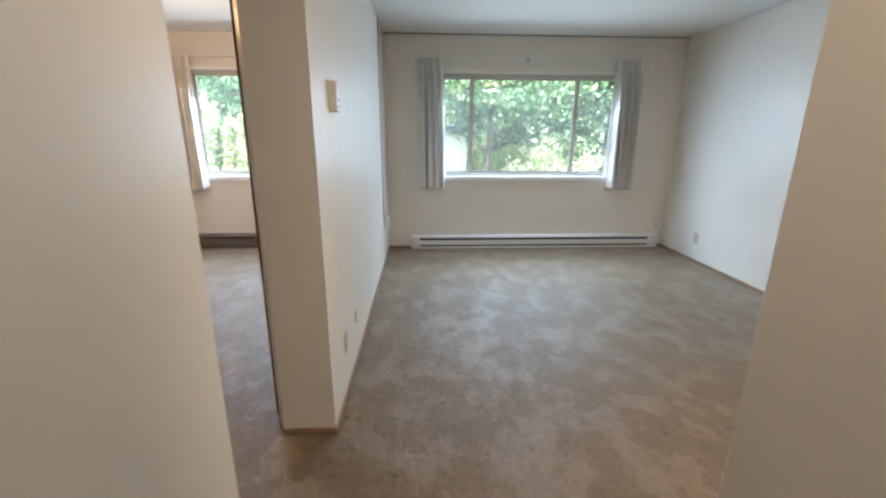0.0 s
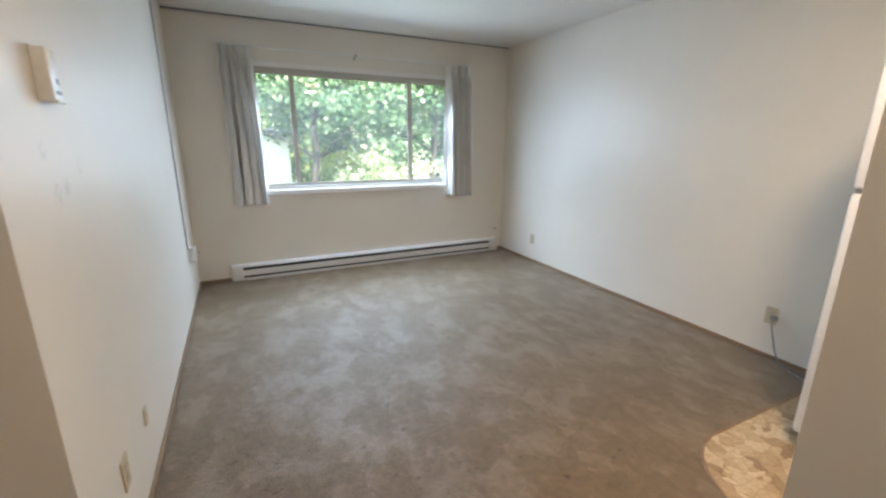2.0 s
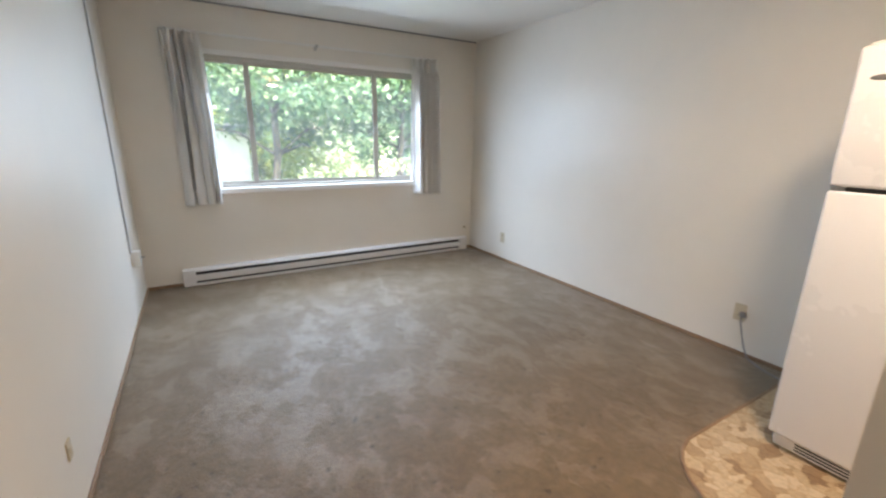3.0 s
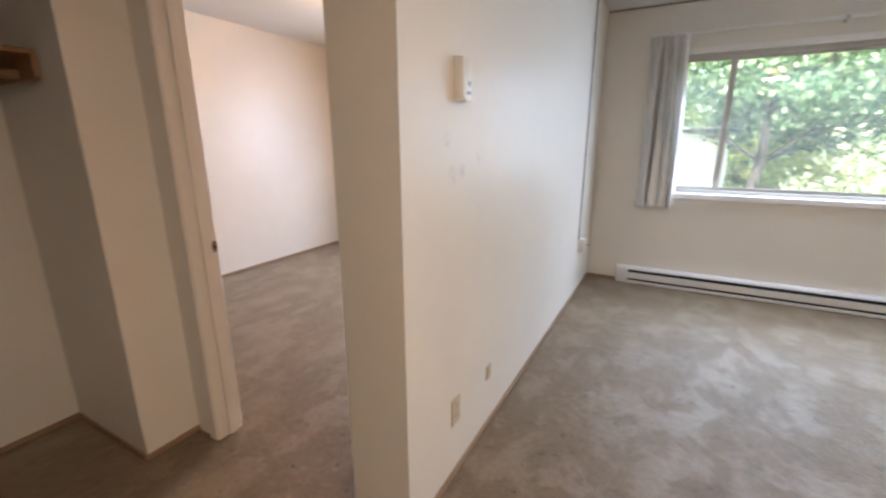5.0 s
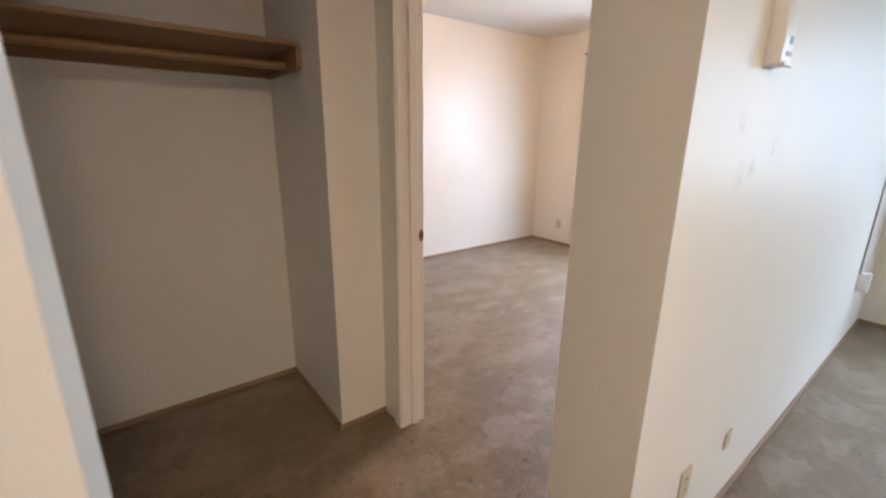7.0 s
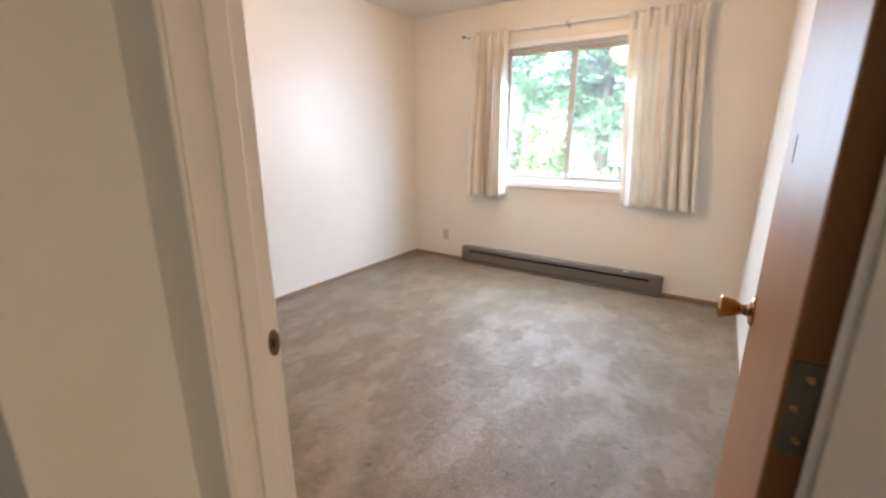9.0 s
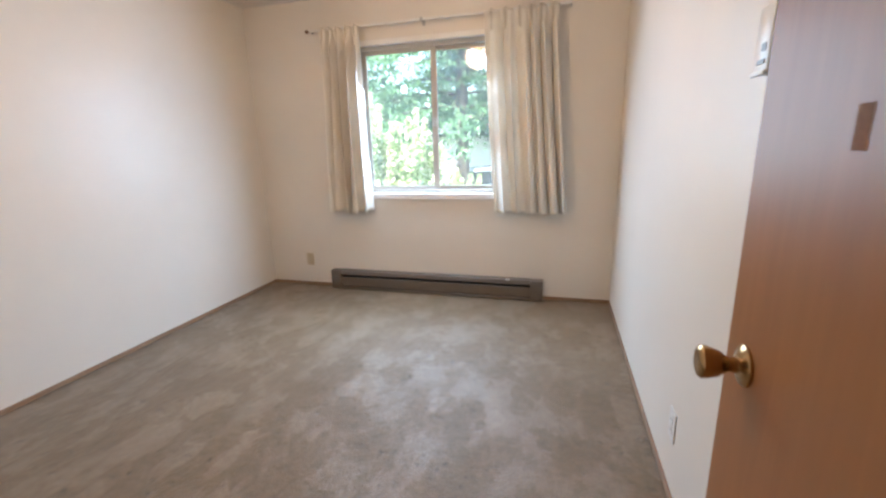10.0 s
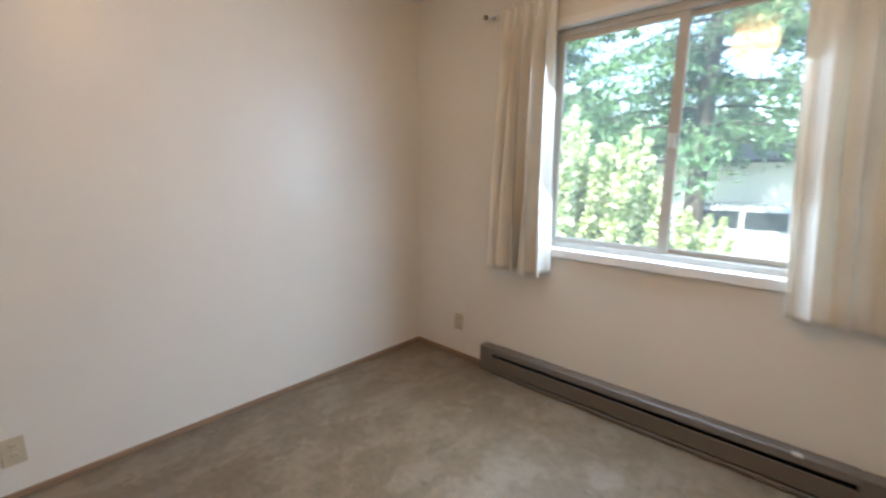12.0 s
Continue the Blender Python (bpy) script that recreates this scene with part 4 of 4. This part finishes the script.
def spire_shrub(x, y, h, seed, label):
    """A shrub of upright plumes, each a leafy rod that tapers to its tip."""
    rng = np.random.default_rng(seed)
    t = thing("shrub", label, "shrub", "pale shrubs")
    bm = bmesh.new()
    pts = []
    for _ in range(13):
        a, rr = rng.uniform(0, 6.28), 0.42 * math.sqrt(rng.random())
        hh = h * rng.uniform(0.72, 1.0) * (1 - 0.3 * rr)
        b = Vector((x + 0.4 * rr * math.cos(a), y + 0.4 * rr * math.sin(a), GZ - 0.02))
        e = Vector((x + rr * 1.3 * math.cos(a), y + rr * 1.3 * math.sin(a), GZ + hh))
        rod(bm, b, e, 0.014, 0.004, 6)
        k = 640
        u = rng.random((k, 1)) ** 0.8
        w = 0.15 * (1.06 - u) * (0.75 + 0.25 * np.sin(u * 30 + a)) + 0.015
        pts.append(np.array(b) + (np.array(e) - np.array(b)) * (0.12 + 0.9 * u) + rng.normal(size=(k, 3)) * w * np.array([0.62, 0.62, 0.4]))
    part("stems", bm, BARK, t)
    leaf_mesh("foliage", np.concatenate(pts), 0.075, rng, PALE, t)
    return t


for i, (sx, sy, sh) in enumerate(((-4.35, 8.1, 3.1), (-3.75, 8.0, 2.85), (-3.15, 8.3, 2.55), (-4.9, 8.6, 3.2), (-2.75, 9.2, 1.75), (-4.2, 9.0, 2.6))):
    spire_shrub(sx, sy, sh, 30 + i, "pale yellow-green shrub of upright plumes in the sun")


def bush(x, y, r, h, count, size, mat, seed, label):
    rng = np.random.default_rng(seed)
    t = thing("bush", label, "bush", "garden bushes")
    bm = bmesh.new()
    for _ in range(9):
        a = rng.uniform(0, 6.28)
        rod(bm, (x, y, GZ - 0.02), (x + math.cos(a) * r * 0.6, y + math.sin(a) * r * 0.6, GZ + h * rng.uniform(0.4, 0.8)), 0.018, 0.005, 5)
    part("stems", bm, BARK, t)
    cl = rng.normal(size=(count // 40, 3)) * np.array([r * 0.5, r * 0.5, h * 0.24]) + np.array([x, y, GZ + h * 0.5])
    which = rng.integers(0, len(cl), count)
    pts = cl[which] + rng.normal(size=(count, 3)) * 0.13
    pts = pts[(pts[:, 2] > GZ + 0.03)]
    leaf_mesh("foliage", pts, size, rng, mat, t)
    return t


bush(2.75, 12.4, 0.9, 1.9, 4200, 0.10, LEAFY, 41, "yellow-green garden bush on the lawn")
bush(3.4, 11.2, 1.2, 2.0, 4500, 0.10, PALE, 42, "pale leafy garden bush")
bush(3.0, 16.5, 1.6, 2.4, 4200, 0.13, LEAFY, 43, "yellow-green garden bush on the lawn")
bush(8.2, 12.0, 1.5, 2.4, 4000, 0.12, LEAF, 44, "dense green garden bush on the lawn")

rng = np.random.default_rng(5)
cl = np.stack([rng.uniform(-45, 50, 520), rng.uniform(26, 40, 520), GZ + 5.5 * rng.random(520) ** 1.1], 1)
pts = cl[rng.integers(0, 520, 30000)] + rng.normal(size=(30000, 3)) * np.array([1.0, 1.0, 0.7])
pts = pts[pts[:, 2] > GZ]
v, f = leaves(pts, 0.55, rng, 0.3)
me = bpy.data.meshes.new("far_woods")
me.from_pydata(v.tolist(), [], f.tolist())
me.materials.append(LEAF)
tagged(new("far_woods", me), "far wood of leafy green trees", "woods", "", "stuff")


# white garage seen low beyond the living room window
g = thing("garage", "low white garage with lap siding and a grey roof", "garage")
gx0, gx1, gy0, gy1, gt = -4.6, 1.38, 14.2, 19.0, 1.55
for k in range(13):
    z0 = GZ + k * (gt - GZ) / 13
    part("siding_board", boxes(((gx0, gy0 - 0.012 - 0.006 * (k % 2), z0), (gx1, gy0 + 0.02, z0 + (gt - GZ) / 13 - 0.006))), SIDING, g)
part("wall", boxes(((gx0, gy0 + 0.02, GZ), (gx1, gy1, gt))), SIDING, g)
bm = bmesh.new()
prof = [(gy0 - 0.35, gt - 0.02), (gy0 - 0.35, gt + 0.05), (gy1 + 0.35, gt + 0.25), (gy1 + 0.35, gt + 0.15)]
a = [bm.verts.new((gx0 - 0.3, *p)) for p in prof]
b = [bm.verts.new((gx1 + 0.2, *p)) for p in prof]
bm.faces.new(a)
bm.faces.new(b[::-1])
for i in range(4):
    bm.faces.new((a[i], a[(i + 1) % 4], b[(i + 1) % 4], b[i]))
part("roof", bm, ROOF, g)

# grey shed beyond the bedroom window
s = thing("shed", "low grey board shed with a pale door", "shed")
sx0, sx1, sy0, sy1, st = -4.9, -0.4, 15.6, 18.4, 1.35
nb = 30
for k in range(nb):
    x0 = sx0 + k * (sx1 - sx0) / nb
    part("board", boxes(((x0, sy0 - 0.02 - 0.006 * (k % 2), GZ), (x0 + (sx1 - sx0) / nb - 0.008, sy0, st))), GREYW, s)
part("wall", boxes(((sx0, sy0, GZ), (sx1, sy1, st))), GREYW, s)
part("door", box(bmesh.new(), (-3.15, sy0 - 0.05, GZ + 0.02), (-2.2, sy0 - 0.02, GZ + 2.0), 0.006, 1), SIDING, s, "pale painted door")
bm = bmesh.new()
prof = [(sy0 - 0.3, st - 0.02), (sy0 - 0.3, st + 0.04), ((sy0 + sy1) / 2, st + 0.75), (sy1 + 0.3, st + 0.04), (sy1 + 0.3, st - 0.02)]
a = [bm.verts.new((sx0 - 0.2, *p)) for p in prof]
b = [bm.verts.new((sx1 + 0.2, *p)) for p in prof]
bm.faces.new(a)
bm.faces.new(b[::-1])
for i in range(5):
    bm.faces.new((a[i], a[(i + 1) % 5], b[(i + 1) % 5], b[i]))
part("roof", bm, ROOF, s)


def car(x, y, turn, label):
    """A parked saloon: lofted body and cabin, windows, wheels."""
    c = thing("car", label, "car")
    c.matrix_world = pose(x, y, GZ, 0, 0, turn)

    def loft(sections, name, mat, parent=c):
        bm = bmesh.new()
        rings = [[bm.verts.new(p) for p in sec] for sec in sections]
        for u, v in zip(rings, rings[1:]):
            for k in range(len(u)):
                bm.faces.new((u[k], u[(k + 1) % len(u)], v[(k + 1) % len(v)], v[k]))
        bm.faces.new(rings[0][::-1])
        bm.faces.new(rings[-1])
        return part(name, bm, mat, parent, "", True)

    def ring(px, w, z0, z1, r=0.09):
        return [(px, -w + r, z0), (px, w - r, z0), (px, w, z0 + r), (px, w, z1 - r), (px, w - r, z1), (px, -w + r, z1), (px, -w, z1 - r), (px, -w, z0 + r)]
    loft([ring(-2.2, 0.72, 0.38, 0.72), ring(-2.1, 0.82, 0.28, 0.88), ring(-1.2, 0.88, 0.24, 0.98), ring(0.7, 0.88, 0.24, 0.98), ring(1.7, 0.84, 0.26, 0.86), ring(2.15, 0.72, 0.34, 0.70)], "body", CARP)
    cabin = loft([ring(-1.75, 0.72, 0.93, 0.99, 0.02), ring(-1.15, 0.66, 0.93, 1.40), ring(0.15, 0.66, 0.93, 1.44), ring(0.95, 0.74, 0.93, 0.99, 0.02)], "cabin", CARP)
    for sgn in (-1, 1):
        for u, v in ((-1.1, -0.5), (-0.42, 0.2)):
            part("side_window", box(bmesh.new(), (u, sgn * 0.662 - 0.006, 1.02), (v, sgn * 0.662 + 0.006, 1.34), 0.004, 1), CARG, cabin)
        for wx in (-1.35, 1.35):
            w = part("wheel", lathe(bmesh.new(), (wx, sgn * 0.72, 0.31), (0, sgn, 0), [(0, 0.24), (0.01, 0.30), (0.05, 0.315), (0.16, 0.315), (0.19, 0.29)], 24), RUBBER, c, "", True)
            part("rim", lathe(bmesh.new(), (wx, sgn * 0.91, 0.31), (0, sgn, 0), [(0, 0.20), (0.008, 0.20), (0.012, 0.16), (0.006, 0.05)], 16), STEEL, w, "", True)
    for sgn in (-1, 1):
        part("headlight", box(bmesh.new(), (2.06, sgn * 0.58 - 0.12, 0.58), (2.14, sgn * 0.58 + 0.12, 0.70), 0.02, 2), PLAST, c)
    return c


car(-2.2, 13.2, 8, "pale grey parked car beyond the bedroom window")
car(5.9, 13.6, 100, "pale grey parked car half hidden by leaves")
